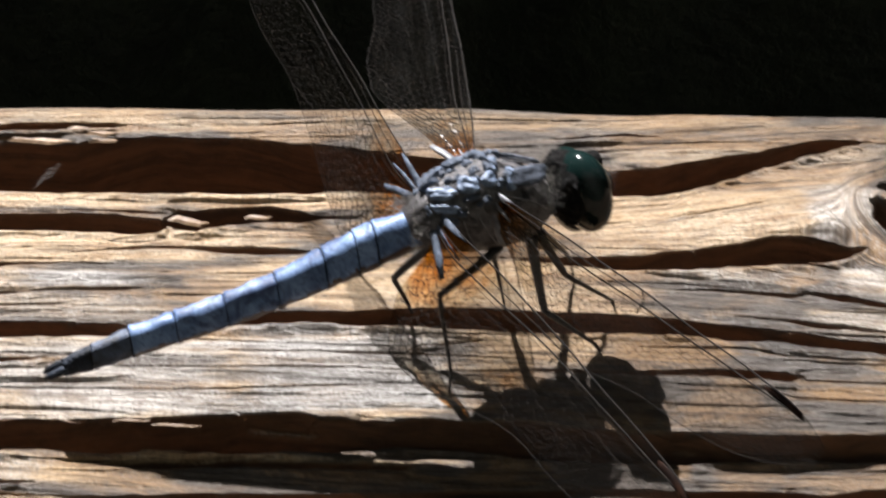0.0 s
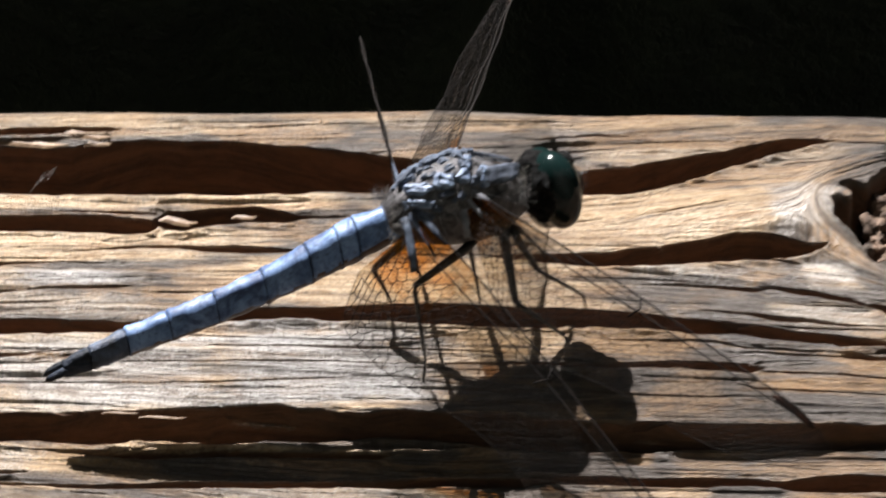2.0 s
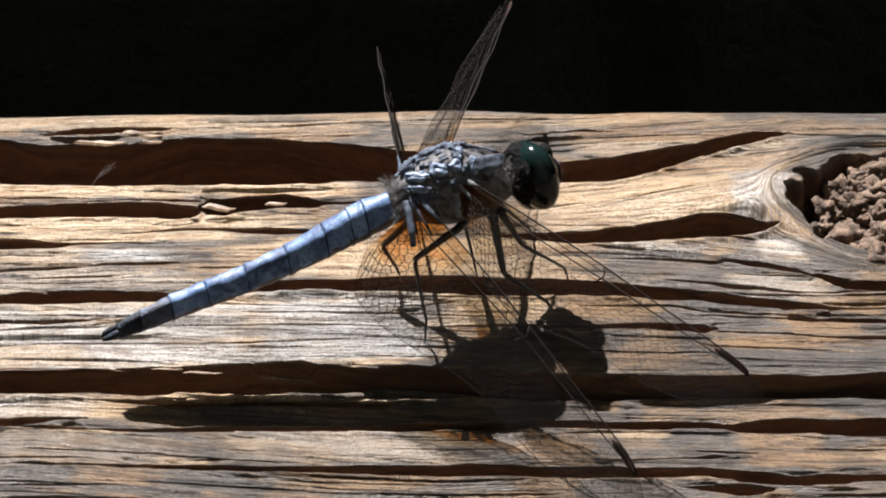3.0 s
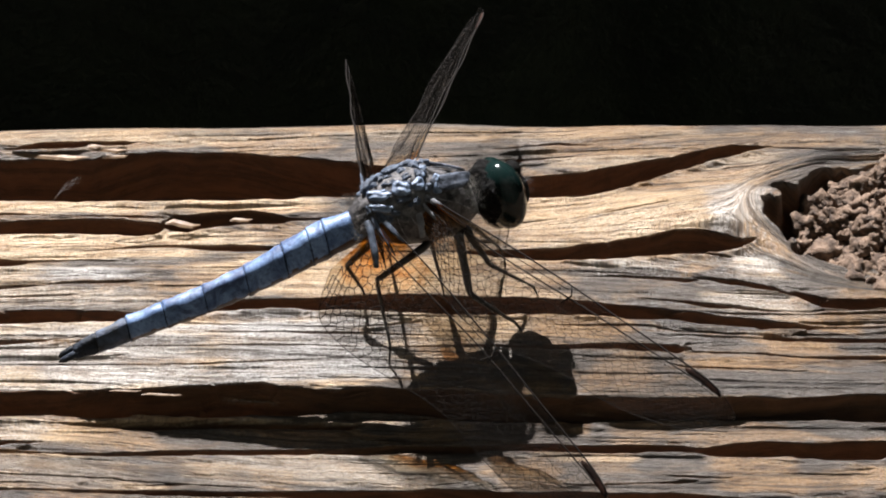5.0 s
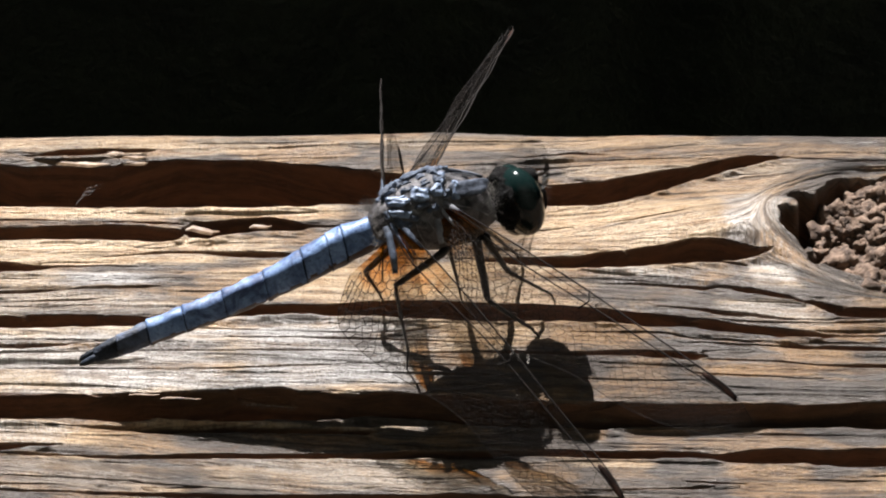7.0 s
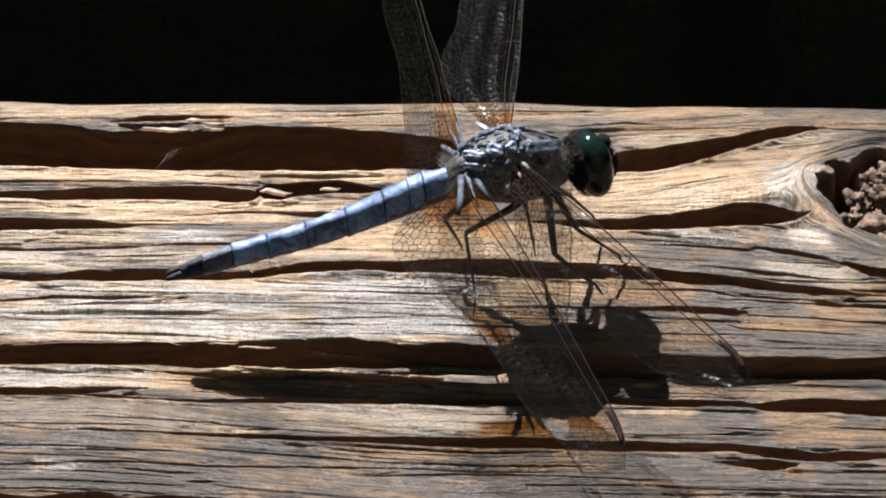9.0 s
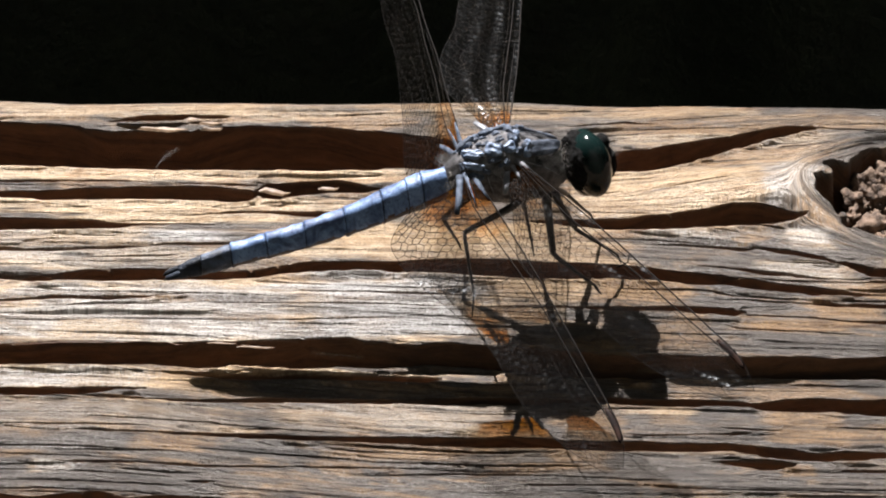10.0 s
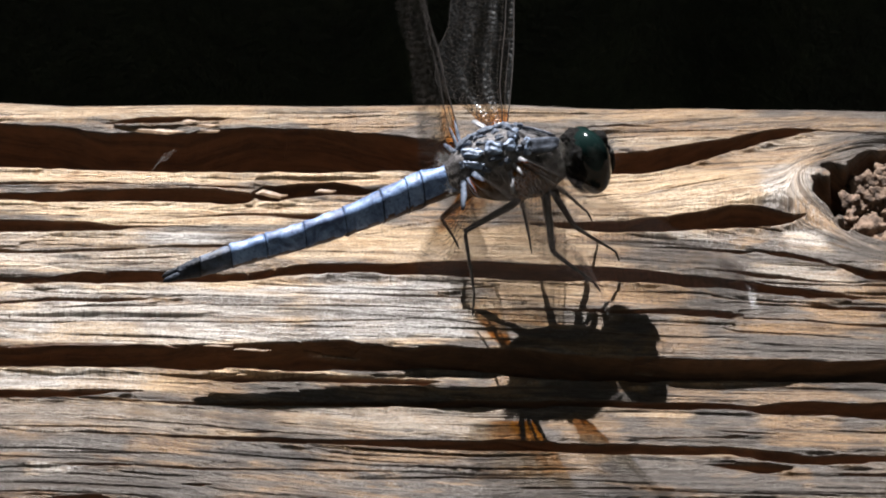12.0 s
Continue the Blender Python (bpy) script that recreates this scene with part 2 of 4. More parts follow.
# ---- mesh helpers: shapes are given in millimetres ----
def part(name, bm, material, parent=None, label="", smooth=True):
    """Links a bmesh in millimetres as one mesh object under a thing or a part."""
    bmesh.ops.scale(bm, vec=(MM, MM, MM), verts=bm.verts)
    if smooth:
        for f in bm.faces:
            f.smooth = True
    me = bpy.data.meshes.new(name)
    bm.to_mesh(me)
    bm.free()
    me.materials.append(material)
    ob = new(name, me)
    if parent:
        ob.parent = parent
    if label:
        tagged(ob, label)
    return ob


def ball(bm, at, radii, turn=(0, 0, 0), level=3):
    m = pose(*at, *turn) @ Matrix.Diagonal((*radii, 1))
    return bmesh.ops.create_icosphere(bm, subdivisions=level, radius=1, matrix=m)["verts"]


def tube(bm, pts, radii, sides=6, flat=1.0, cap=True):
    """A tube along points in millimetres, with a radius for each; flat squeezes it sideways."""
    pts = [Vector(p) for p in pts]
    rings = []
    up = Vector((0, 0, 1))
    for i, p in enumerate(pts):
        d = (pts[min(i + 1, len(pts) - 1)] - pts[max(i - 1, 0)]).normalized()
        a = d.cross(up if abs(d.z) < 0.95 else Vector((1, 0, 0))).normalized()
        b = a.cross(d)
        rings.append([bm.verts.new(p + radii[i] * (math.cos(k * math.tau / sides) * a * flat + math.sin(k * math.tau / sides) * b)) for k in range(sides)])
    for r, s in zip(rings, rings[1:]):
        for k in range(sides):
            bm.faces.new((r[k], r[(k + 1) % sides], s[(k + 1) % sides], s[k]))
    if cap:
        bm.faces.new(rings[0][::-1])
        bm.faces.new(rings[-1])


def roughen(bm, amount, size, seed=0.0):
    for v in bm.verts:
        v.co += v.normal * amount * noise.noise(v.co / size + Vector((seed, seed * 1.7, 0)))


# ---- the timber: one carved heightfield, grain along x ----
KNOT = (33.5, 3.6)
HOLLOW = (36.9, 4.9)


def lattice(x, y, seed):
    """Smooth value noise, 0 to 1, for arrays."""
    table = np.random.RandomState(seed).rand(256, 256)
    xi, yi = np.floor(x).astype(int), np.floor(y).astype(int)
    fx, fy = x - xi, y - yi
    fx, fy = fx * fx * (3 - 2 * fx), fy * fy * (3 - 2 * fy)
    a, b = table[xi % 256, yi % 256], table[(xi + 1) % 256, yi % 256]
    c, d = table[xi % 256, (yi + 1) % 256], table[(xi + 1) % 256, (yi + 1) % 256]
    return (a * (1 - fx) + b * fx) * (1 - fy) + (c * (1 - fx) + d * fx) * fy


def step(a):
    a = np.clip(a, 0, 1)
    return a * a * (3 - 2 * a)


def grain(x, y):
    """The grain's own cross coordinate: it parts round the knot."""
    dx, dy = (x - KNOT[0]) / 1.5, y - KNOT[1]
    r2 = dx * dx + dy * dy
    flow = y - 0.85 * dy * 52 / (r2 + 52) + 0.5 * (lattice(x / 30, y / 9, 3) - 0.5)
    ring = np.hypot((x - HOLLOW[0]) / 9.8, (y - HOLLOW[1]) / 6.8) + 0.08 * (lattice(x / 4, y / 4, 53) - 0.5)
    near = step((1.34 - ring) / 0.3)
    return flow * (1 - near) + (8.5 * ring - 6.0) * near


GROOVES = []


def groove(depth, *stations):
    """A split along the grain; each station is x, y and width."""
    GROOVES.append((depth, np.array(stations)))


# split stations
groove(5.15, (-133.1, 11.31, 5.91), (-43.1, 11.31, 5.91), (-38, 10.88, 5.73), (-33.5, 10.4, 5.3), (-26.6, 10.4, 5.14), (-24.7, 10.63, 5.71), (-21.2, 10.88, 6.44), (-15.3, 10.95, 6.27), (-12.4, 10.82, 5.78), (-8.4, 10.38, 4.8), (-1.1, 9.94, 3.9), (4.3, 9.17, 2.69), (10.1, 9.04, 2.76), (13.5, 9.28, 3.16), (15.9, 9.95, 3.34), (18.4, 10.85, 3.04), (20.9, 12, 2.25), (23.4, 13, 2.11), (25.9, 13.75, 1.47), (27.9, 14.1, 0.82), (29.1, 14.1, 0.05))
groove(0.79, (-34.5, 14.26, 0.05), (-33.3, 14.26, 0.41), (-31.1, 14.57, 0.99), (-28.6, 14.68, 0.99), (-26.1, 14.88, 0.66), (-24.1, 14.98, 0.5), (-22.9, 14.98, 0.05))
groove(0.45, (6, 13.94, 0.05), (7.2, 13.94, 0.33), (9.2, 14.38, 0.49), (11.7, 14.65, 0.49), (14.1, 14.47, 0.25), (15.3, 14.47, 0.05))
groove(0.45, (6.5, 12.56, 0.05), (7.7, 12.56, 0.49), (10.2, 12.72, 0.41), (12.1, 12.98, 0.24), (13.3, 12.98, 0.05))
groove(0.45, (28.6, 13.88, 0.05), (29.8, 13.88, 0.33), (32.7, 13.79, 0.41), (122.7, 13.79, 0.41))
groove(0.45, (-132.1, 5.68, 0.31), (-42.1, 5.68, 0.31), (-37.2, 5.78, 0.39), (-32.4, 5.8, 0.31), (-27.5, 5.74, 0.23), (-22.7, 5.69, 0.31), (-20.2, 5.56, 0.31), (-19, 5.56, 0.05))
groove(1.66, (-131.8, 4.13, 1.23), (-41.8, 4.13, 1.23), (-37, 4.16, 1.61), (-32.2, 4.26, 1.69), (-27.4, 4.47, 1.85), (-22.5, 4.34, 2.07), (-20.4, 4.14, 1.92), (-19.2, 4.14, 0.05))
groove(2.1, (-20.4, 4.77, 0.05), (-19.2, 4.77, 2.23), (-17.8, 4.68, 2.62), (-15.9, 5.12, 2.08), (-13, 5.39, 1.62), (-11.1, 5.18, 1.31), (-8.7, 5.29, 0.54), (-7.2, 5.19, 0.31), (-6, 5.19, 0.05))
groove(0.54, (-26.8, 1.29, 0.05), (-25.6, 1.29, 0.15), (-22.3, 1.68, 0.38), (-19.9, 1.78, 0.38), (-15.6, 1.65, 0.6), (-12.7, 1.5, 0.68), (-10.8, 1.45, 0.38), (-9.6, 1.45, 0.05))
groove(1.55, (-131.2, 0.11, 1.94), (-41.2, 0.11, 1.94), (-36.4, 0.1, 1.79), (-31.6, 0.2, 1.12), (-29.3, 0.23, 0.52), (-25.9, 0.28, 0.22), (-23.5, 0.12, 0.15), (-22.3, 0.12, 0.05))
groove(0.45, (-130.6, -3.17, 0.51), (-40.6, -3.17, 0.51), (-38.2, -3.25, 0.44), (-34.9, -3.13, 0.44), (-31.2, -2.79, 0.44), (-26.6, -2.43, 0.29), (-21.9, -2.33, 0.37), (-20.7, -2.33, 0.05))
groove(0.45, (-33.7, -4.08, 0.05), (-32.5, -4.08, 0.22), (-26.4, -3.78, 0.22), (-24.1, -3.49, 0.15), (-22.9, -3.49, 0.05))
groove(1.54, (-130, -6.56, 0.92), (-40, -6.56, 0.92), (-37.7, -6.74, 1.06), (-35.3, -6.71, 1.21), (-33.1, -6.42, 1.71), (-30.8, -6.25, 1.85), (-26.1, -6.15, 1.92), (-21.5, -6.3, 0.92), (-19.2, -6.02, 1), (-16.9, -5.48, 1.14), (-15.1, -5.17, 1.14), (-10, -4.89, 1.15), (-7.7, -5.03, 1.5), (-3.1, -5, 1.72), (1.6, -5.15, 1.85), (6.2, -5.33, 1.92), (10.8, -5.45, 1.56), (13.1, -5.52, 1.49), (15.3, -5.99, 1.48), (17.6, -6.31, 1.48), (22.1, -6.88, 1.05), (26.6, -7.55, 0.84), (29.8, -7.88, 0.49), (31, -7.88, 0.05))
groove(0.45, (15.6, -4.65, 0.05), (16.8, -4.65, 0.14), (20, -5, 0.36), (22.2, -5.43, 0.43), (24.5, -5.72, 0.35), (27.2, -6.28, 0.28), (28.4, -6.28, 0.05))
groove(0.56, (-129.5, -9.79, 0.49), (-39.5, -9.79, 0.49), (-37.2, -9.58, 0.56), (-34.9, -9.34, 0.7), (-30.3, -9.48, 0.56), (-27.6, -9.24, 0.42), (-24.4, -8.81, 0.21), (-23.2, -8.81, 0.05))
groove(0.45, (-37.7, -10.75, 0.05), (-36.5, -10.75, 0.14), (-32.5, -10.38, 0.21), (-25.7, -10.11, 0.28), (-21.1, -9.94, 0.35), (-14.7, -9.81, 0.28), (-12, -9.7, 0.28), (-7.4, -9.74, 0.21), (-2.9, -10.05, 0.28), (1.6, -9.92, 0.28), (6.2, -9.99, 0.27), (7.4, -9.99, 0.05))
groove(0.45, (-16.1, -8.21, 0.05), (-14.9, -8.21, 0.28), (-12.1, -8.24, 0.28), (-9.8, -8.21, 0.28), (-7.5, -8.35, 0.35), (-2.9, -8.57, 0.35), (-0.2, -8.66, 0.35), (3, -8.9, 0.21), (4.2, -8.9, 0.05))
groove(0.45, (-4.6, -7.63, 0.05), (-3.4, -7.63, 0.42), (-1.6, -7.36, 0.35), (-0.2, -7.16, 0.28), (1, -7.16, 0.05))
groove(0.45, (-129.1, -12.16, 0.14), (-39.1, -12.16, 0.14), (-34.5, -12.2, 0.2), (-30, -11.89, 0.14), (-18.6, -11.93, 0.14), (-14.6, -11.8, 0.14), (-10.1, -11.56, 0.2), (-5.6, -11.33, 0.27), (-1.9, -11.58, 0.2), (1.7, -12.24, 0.14), (2.9, -12.24, 0.05))
groove(1.79, (3.1, 0.94, 0.05), (4.3, 0.94, 0.6), (8.1, 0.62, 1.04), (10.9, 0.62, 1.41), (13.2, 0.8, 1.86), (15.6, 0.98, 2.01), (18, 1.24, 2.01), (20.3, 1.68, 2.24), (22.7, 1.71, 1.94), (24.5, 1.58, 1.34), (25.5, 1.48, 0.82), (26.7, 1.48, 0.05))
groove(0.45, (7.9, 4.25, 0.05), (9.1, 4.25, 0.15), (12.4, 4.59, 0.15), (15.8, 5.1, 0.31), (18.2, 5.47, 0.23), (19.6, 5.68, 0.15), (20.8, 5.68, 0.05))
groove(0.46, (11, -1.98, 0.05), (12.2, -1.98, 0.15), (15.5, -1.9, 0.22), (18.7, -2.18, 0.44), (21, -2.51, 0.58), (22.2, -2.51, 0.05))
groove(0.46, (20.5, -2.25, 0.05), (21.7, -2.25, 0.22), (24.7, -2.89, 0.58), (27, -3.51, 0.58), (28.7, -4.24, 0.36), (29.9, -4.24, 0.05))
groove(1.08, (28, -4.27, 0.05), (29.2, -4.27, 0.86), (30.9, -5.16, 1.28), (32.2, -5.32, 1.35), (122.2, -5.32, 1.35))
groove(0.66, (25.8, -9.03, 0.05), (27, -9.03, 0.62), (28.7, -9.18, 0.69), (31.8, -9.2, 0.83), (121.8, -9.2, 0.83))
groove(0.82, (3.2, -9.91, 0.05), (4.4, -9.91, 0.34), (8.9, -10.02, 0.69), (13.8, -10.01, 0.82), (16.1, -10.15, 0.89), (19.7, -10.37, 1.03), (20.9, -10.37, 0.05))
groove(0.45, (19.3, -10.8, 0.05), (20.5, -10.8, 0.41), (24.1, -10.95, 0.41), (25.9, -11.03, 0.34), (28.5, -11.5, 0.27), (31.6, -11.55, 0.47), (121.6, -11.55, 0.47))
groove(0.45, (18.9, -9.95, 0.05), (20.1, -9.95, 0.21), (21.5, -9.69, 0.27), (23.8, -9.56, 0.21), (25, -9.56, 0.05))
groove(0.45, (10, -7.56, 0.05), (11.2, -7.56, 0.14), (15.3, -7.64, 0.14), (18, -7.81, 0.14), (19.8, -8.17, 0.21), (24.3, -8.62, 0.14), (25.5, -8.62, 0.05))
groove(0.45, (11.7, -11.8, 0.05), (12.9, -11.8, 0.14), (18.7, -11.91, 0.14), (20, -12.43, 0.27), (24, -12.68, 0.2), (28.4, -13.04, 0.13), (29.6, -13.04, 0.05))
groove(1.3, (-200, -15.96, 1.49), (-38.3, -15.96, 1.49), (-33.9, -15.72, 1.82), (-29.4, -15.73, 1.84), (-25, -15.57, 1.92), (-19.7, -15.24, 1.97), (-14.3, -14.89, 1.96), (-9.9, -14.85, 1.35), (-7.2, -14.79, 1.04), (-4.6, -14.74, 0.4), (-0.1, -14.9, 0.82), (6.2, -15.6, 1.07), (12.8, -16.08, 0.93), (15, -15.99, 0.54), (21.6, -16.01, 0.54), (26, -16.01, 0.67), (31.2, -15.9, 1.13), (200, -15.9, 1.13))
groove(0.52, (-26.1, -17.4, 0.05), (-24.9, -17.4, 0.19), (-22.6, -17.39, 0.39), (-20.4, -17.28, 0.52), (-14.3, -16.82, 0.59), (-9.8, -16.57, 0.65), (-4.5, -16.43, 0.65), (-3.3, -16.43, 0.05))
groove(0.82, (-127.8, -19.69, 1.03), (-37.8, -19.69, 1.03), (-33.4, -19.65, 0.96), (-29, -19.39, 0.57), (-27.3, -19.24, 0.26), (-26.1, -19.24, 0.05))
groove(1.47, (-36.7, -20.36, 0.05), (-35.5, -20.36, 0.26), (-28.9, -20.35, 0.32), (-24.5, -20.22, 0.32), (-22.3, -20.14, 0.38), (-14.1, -19.59, 0.7), (-7, -19.11, 0.7), (-0.4, -18.87, 0.83), (4.4, -19.05, 0.77), (10.1, -18.92, 0.9), (14.9, -19, 0.83), (19.3, -19.12, 0.96), (21, -19.25, 1.02), (23.6, -19.24, 1.34), (28, -19.33, 1.65), (30.9, -19.38, 1.84), (120.9, -19.38, 1.84))
groove(0.45, (-127.1, -23.73, 0.12), (-37.1, -23.73, 0.12), (-30.6, -23.69, 0.25), (-26.3, -23.54, 0.12), (-25.1, -23.54, 0.05))
groove(0.89, (-32.2, -24.25, 0.05), (-31, -24.25, 0.12), (-28.4, -24.24, 0.25), (-24.1, -24.12, 0.25), (-19.8, -23.91, 0.49), (-17.6, -23.86, 0.62), (-13.7, -23.75, 0.74), (-9, -23.42, 0.8), (-2.5, -23.32, 0.8), (1.8, -23.36, 0.99), (6.1, -23.78, 0.92), (10.4, -23.99, 1.11), (14.7, -24.07, 0.8), (19, -23.97, 0.86), (23.3, -24.54, 1.04), (25.4, -24.72, 0.85), (27.5, -24.56, 0.98), (30.4, -24.54, 0.79), (120.4, -24.54, 0.79))
groove(0.45, (9.7, -22.87, 0.05), (10.9, -22.87, 0.12), (13.1, -22.93, 0.19), (16.1, -22.69, 0.19), (19.5, -22.54, 0.25), (20.7, -22.54, 0.05))
groove(0.45, (17.9, -21.99, 0.05), (19.1, -21.99, 0.25), (20.4, -22.06, 0.31), (22.1, -22.16, 0.19), (23.3, -22.16, 0.05))
groove(0.45, (-21.3, -23.24, 0.05), (-20.1, -23.24, 0.12), (-18.1, -23.09, 0.25), (-16.4, -22.84, 0.25), (-15.2, -22.84, 0.05))
groove(0.45, (-33.1, -26.42, 0.05), (-31.9, -26.42, 0.12), (-28.1, -26.28, 0.18), (-23.8, -26.07, 0.12), (-22.6, -26.07, 0.05))
groove(0.45, (-126.6, -26.93, 0.24), (-36.6, -26.93, 0.24), (-34, -26.97, 0.18), (-32.8, -26.97, 0.05))
groove(0.45, (-126.5, -27.47, 0.12), (-36.5, -27.47, 0.12), (-33.9, -27.61, 0.12), (-30, -27.69, 0.3), (-25.8, -27.34, 0.42), (-23.7, -27.36, 0.42), (-19.4, -27.15, 0.3), (-15.2, -26.92, 0.24), (-10.9, -26.72, 0.24), (-5, -26.58, 0.12), (-3.8, -26.58, 0.05))
groove(0.45, (-10.4, -27.43, 0.05), (-9.2, -27.43, 0.12), (-4.9, -27.15, 0.18), (-2.4, -26.97, 0.3), (1.9, -26.99, 0.3), (4, -27.12, 0.18), (8.3, -27.42, 0.12), (12.5, -27.59, 0.12), (13.7, -27.59, 0.05))
groove(0.45, (2.8, -28.11, 0.05), (4, -28.11, 0.24), (8.2, -28.25, 0.24), (12.5, -28.24, 0.24), (14.6, -28.41, 0.3), (18.8, -28.67, 0.24), (23, -28.68, 0.3), (28.8, -28.88, 0.18), (118.8, -28.88, 0.18))
groove(0.68, (16, -25.55, 0.05), (17.2, -25.55, 0.18), (18.9, -25.55, 0.48), (21, -25.76, 0.85), (22.7, -25.85, 0.72), (23.9, -25.85, 0.05))
groove(0.45, (26.2, -26.41, 0.05), (27.4, -26.41, 0.3), (30.2, -26.45, 0.36), (120.2, -26.45, 0.36))
groove(0.45, (-22.6, -29.19, 0.05), (-21.4, -29.19, 0.24), (-20.4, -29.09, 0.29), (-19.2, -29.09, 0.05))
groove(1.5, (-125.8, -31.62, 1.87), (-35.8, -31.62, 1.87), (-33.2, -31.75, 1.51), (-31.6, -31.58, 1.81), (-28.3, -31.28, 1.62), (-26.2, -31.38, 1.16), (-23.3, -30.87, 1.05), (-19.1, -30.7, 0.76), (-17.9, -30.7, 0.05))
SUNK = np.array([(-200, 0.5), (-30, 0.5), (-26, 0.7), (-9, 1.7), (0, 1.95), (6, 1.65), (200, 1.6)])
LEDGE = np.array([(-200, -15.06), (-38.6, -15.06), (-34.1, -14.66), (-29.6, -14.66), (-25.6, -14.6), (-24.7, -14.32), (-19.8, -14.11), (-15.7, -14.25), (-14.2, -13.69), (-10.8, -13.7), (-9.5, -14.09), (-7.7, -14.12), (-5.4, -14.42), (-2.8, -14.25), (1.7, -14.45), (6.1, -14.91), (10.6, -15.37), (16.7, -15.54), (20.7, -15.54), (26.9, -15.51), (31.2, -15.18), (200, -15.18)])
# weathering: centre, half length, half width and amount
AMBER = ((-30.7, -13.1, 3.2, 0.95, 0.8), (12.9, -7.8, 3.1, 1.19, 1), (15.5, -13, 2.2, 2.14, 0.5), (24.2, -12.2, 5.1, 0.54, 1), (17, -17.3, 2, 0.84, 0.6), (11.6, -17, 1.2, 0.71, 0.9), (24.9, -22.1, 2.8, 1.71, 0.8), (-26.7, -20.5, 2.6, 0.38, 0.5), (-24.2, -25.2, 2.3, 0.79, 0.8), (-5.7, -24.9, 5.8, 0.73, 0.8), (-9.5, -21.9, 1.7, 0.69, 0.5), (4.3, -7.8, 3.6, 1.22, 0.7), (28.8, -10.2, 2.9, 0.79, 1), (31.8, -7.7, 1.6, 0.87, 1), (-4.1, -0.7, 10.3, 1.25, 0.45), (-37.7, -10.5, 1.6, 0.45, 1), (-32.8, -1.8, 4.2, 0.74, 0.6), (14.9, 6.8, 6.7, 2.14, 0.5), (-25.4, -18.2, 5.9, 1.13, 0.7), (8.5, -22, 2, 1.16, 0.6), (14.6, -20.7, 1.5, 0.79, 0.5), (23.7, -26.6, 1.1, 0.6, 0.7), (7.4, -25.3, 2.1, 1.22, 0.6), (-18.2, 4.4, 1.4, 0.58, 0.8), (9.7, -12.5, 1.3, 2.53, 0.3), (15.2, 16.2, 6.9, 1, 0.6), (26, 15, 9.8, 0.82, 0.7), (18.5, 13.7, 7.4, 0.73, 0.8), (3.3, 15.6, 3, 0.75, 0.7), (-24.2, 15.9, 4.5, 0.67, 0.5))
ASHEN = ((-11.5, -10.7, 10.4, 0.72, 0.9), (-7.5, -12.7, 6.1, 1.08, 0.9), (-33.2, -18.3, 6.7, 0.91, 0.95), (-27.4, -22.2, 11.7, 1, 0.8), (-32.6, -25.4, 6, 0.67, 0.9), (-16.6, -25.2, 3.8, 1.25, 1), (-3.4, -27.7, 10, 2.09, 1), (-28.2, -29.2, 9.7, 1.12, 1), (19.9, -8.3, 5.5, 1.53, 1), (17.4, -1.5, 4.2, 0.91, 0.9), (22.8, -14.2, 10, 1.16, 0.8), (22.7, -17.5, 9.9, 0.87, 0.85), (21.6, -27.4, 9.9, 2.18, 0.9), (16.7, -22.2, 6.7, 1.46, 0.7), (26.5, -0.6, 2.1, 0.92, 0.8), (22.3, -4.7, 6.9, 1.96, 0.6), (-32.3, -12.9, 8.4, 1.22, 0.45), (-16.5, -22, 3.5, 1.34, 0.6), (10.9, -20.8, 2.2, 0.63, 0.8), (29.8, -22.5, 2.1, 1.86, 0.8), (20.6, -23.7, 11.1, 7.54, 0.8), (19.5, -13.5, 13.3, 2.67, 0.6), (27.2, 15.3, 8.6, 2.22, 0.6), (7.4, -29.1, 7.2, 0.74, 1), (17.5, 14.3, 18.2, 3.19, 0.5), (-2.6, -24.7, 36.6, 5.32, 0.8))
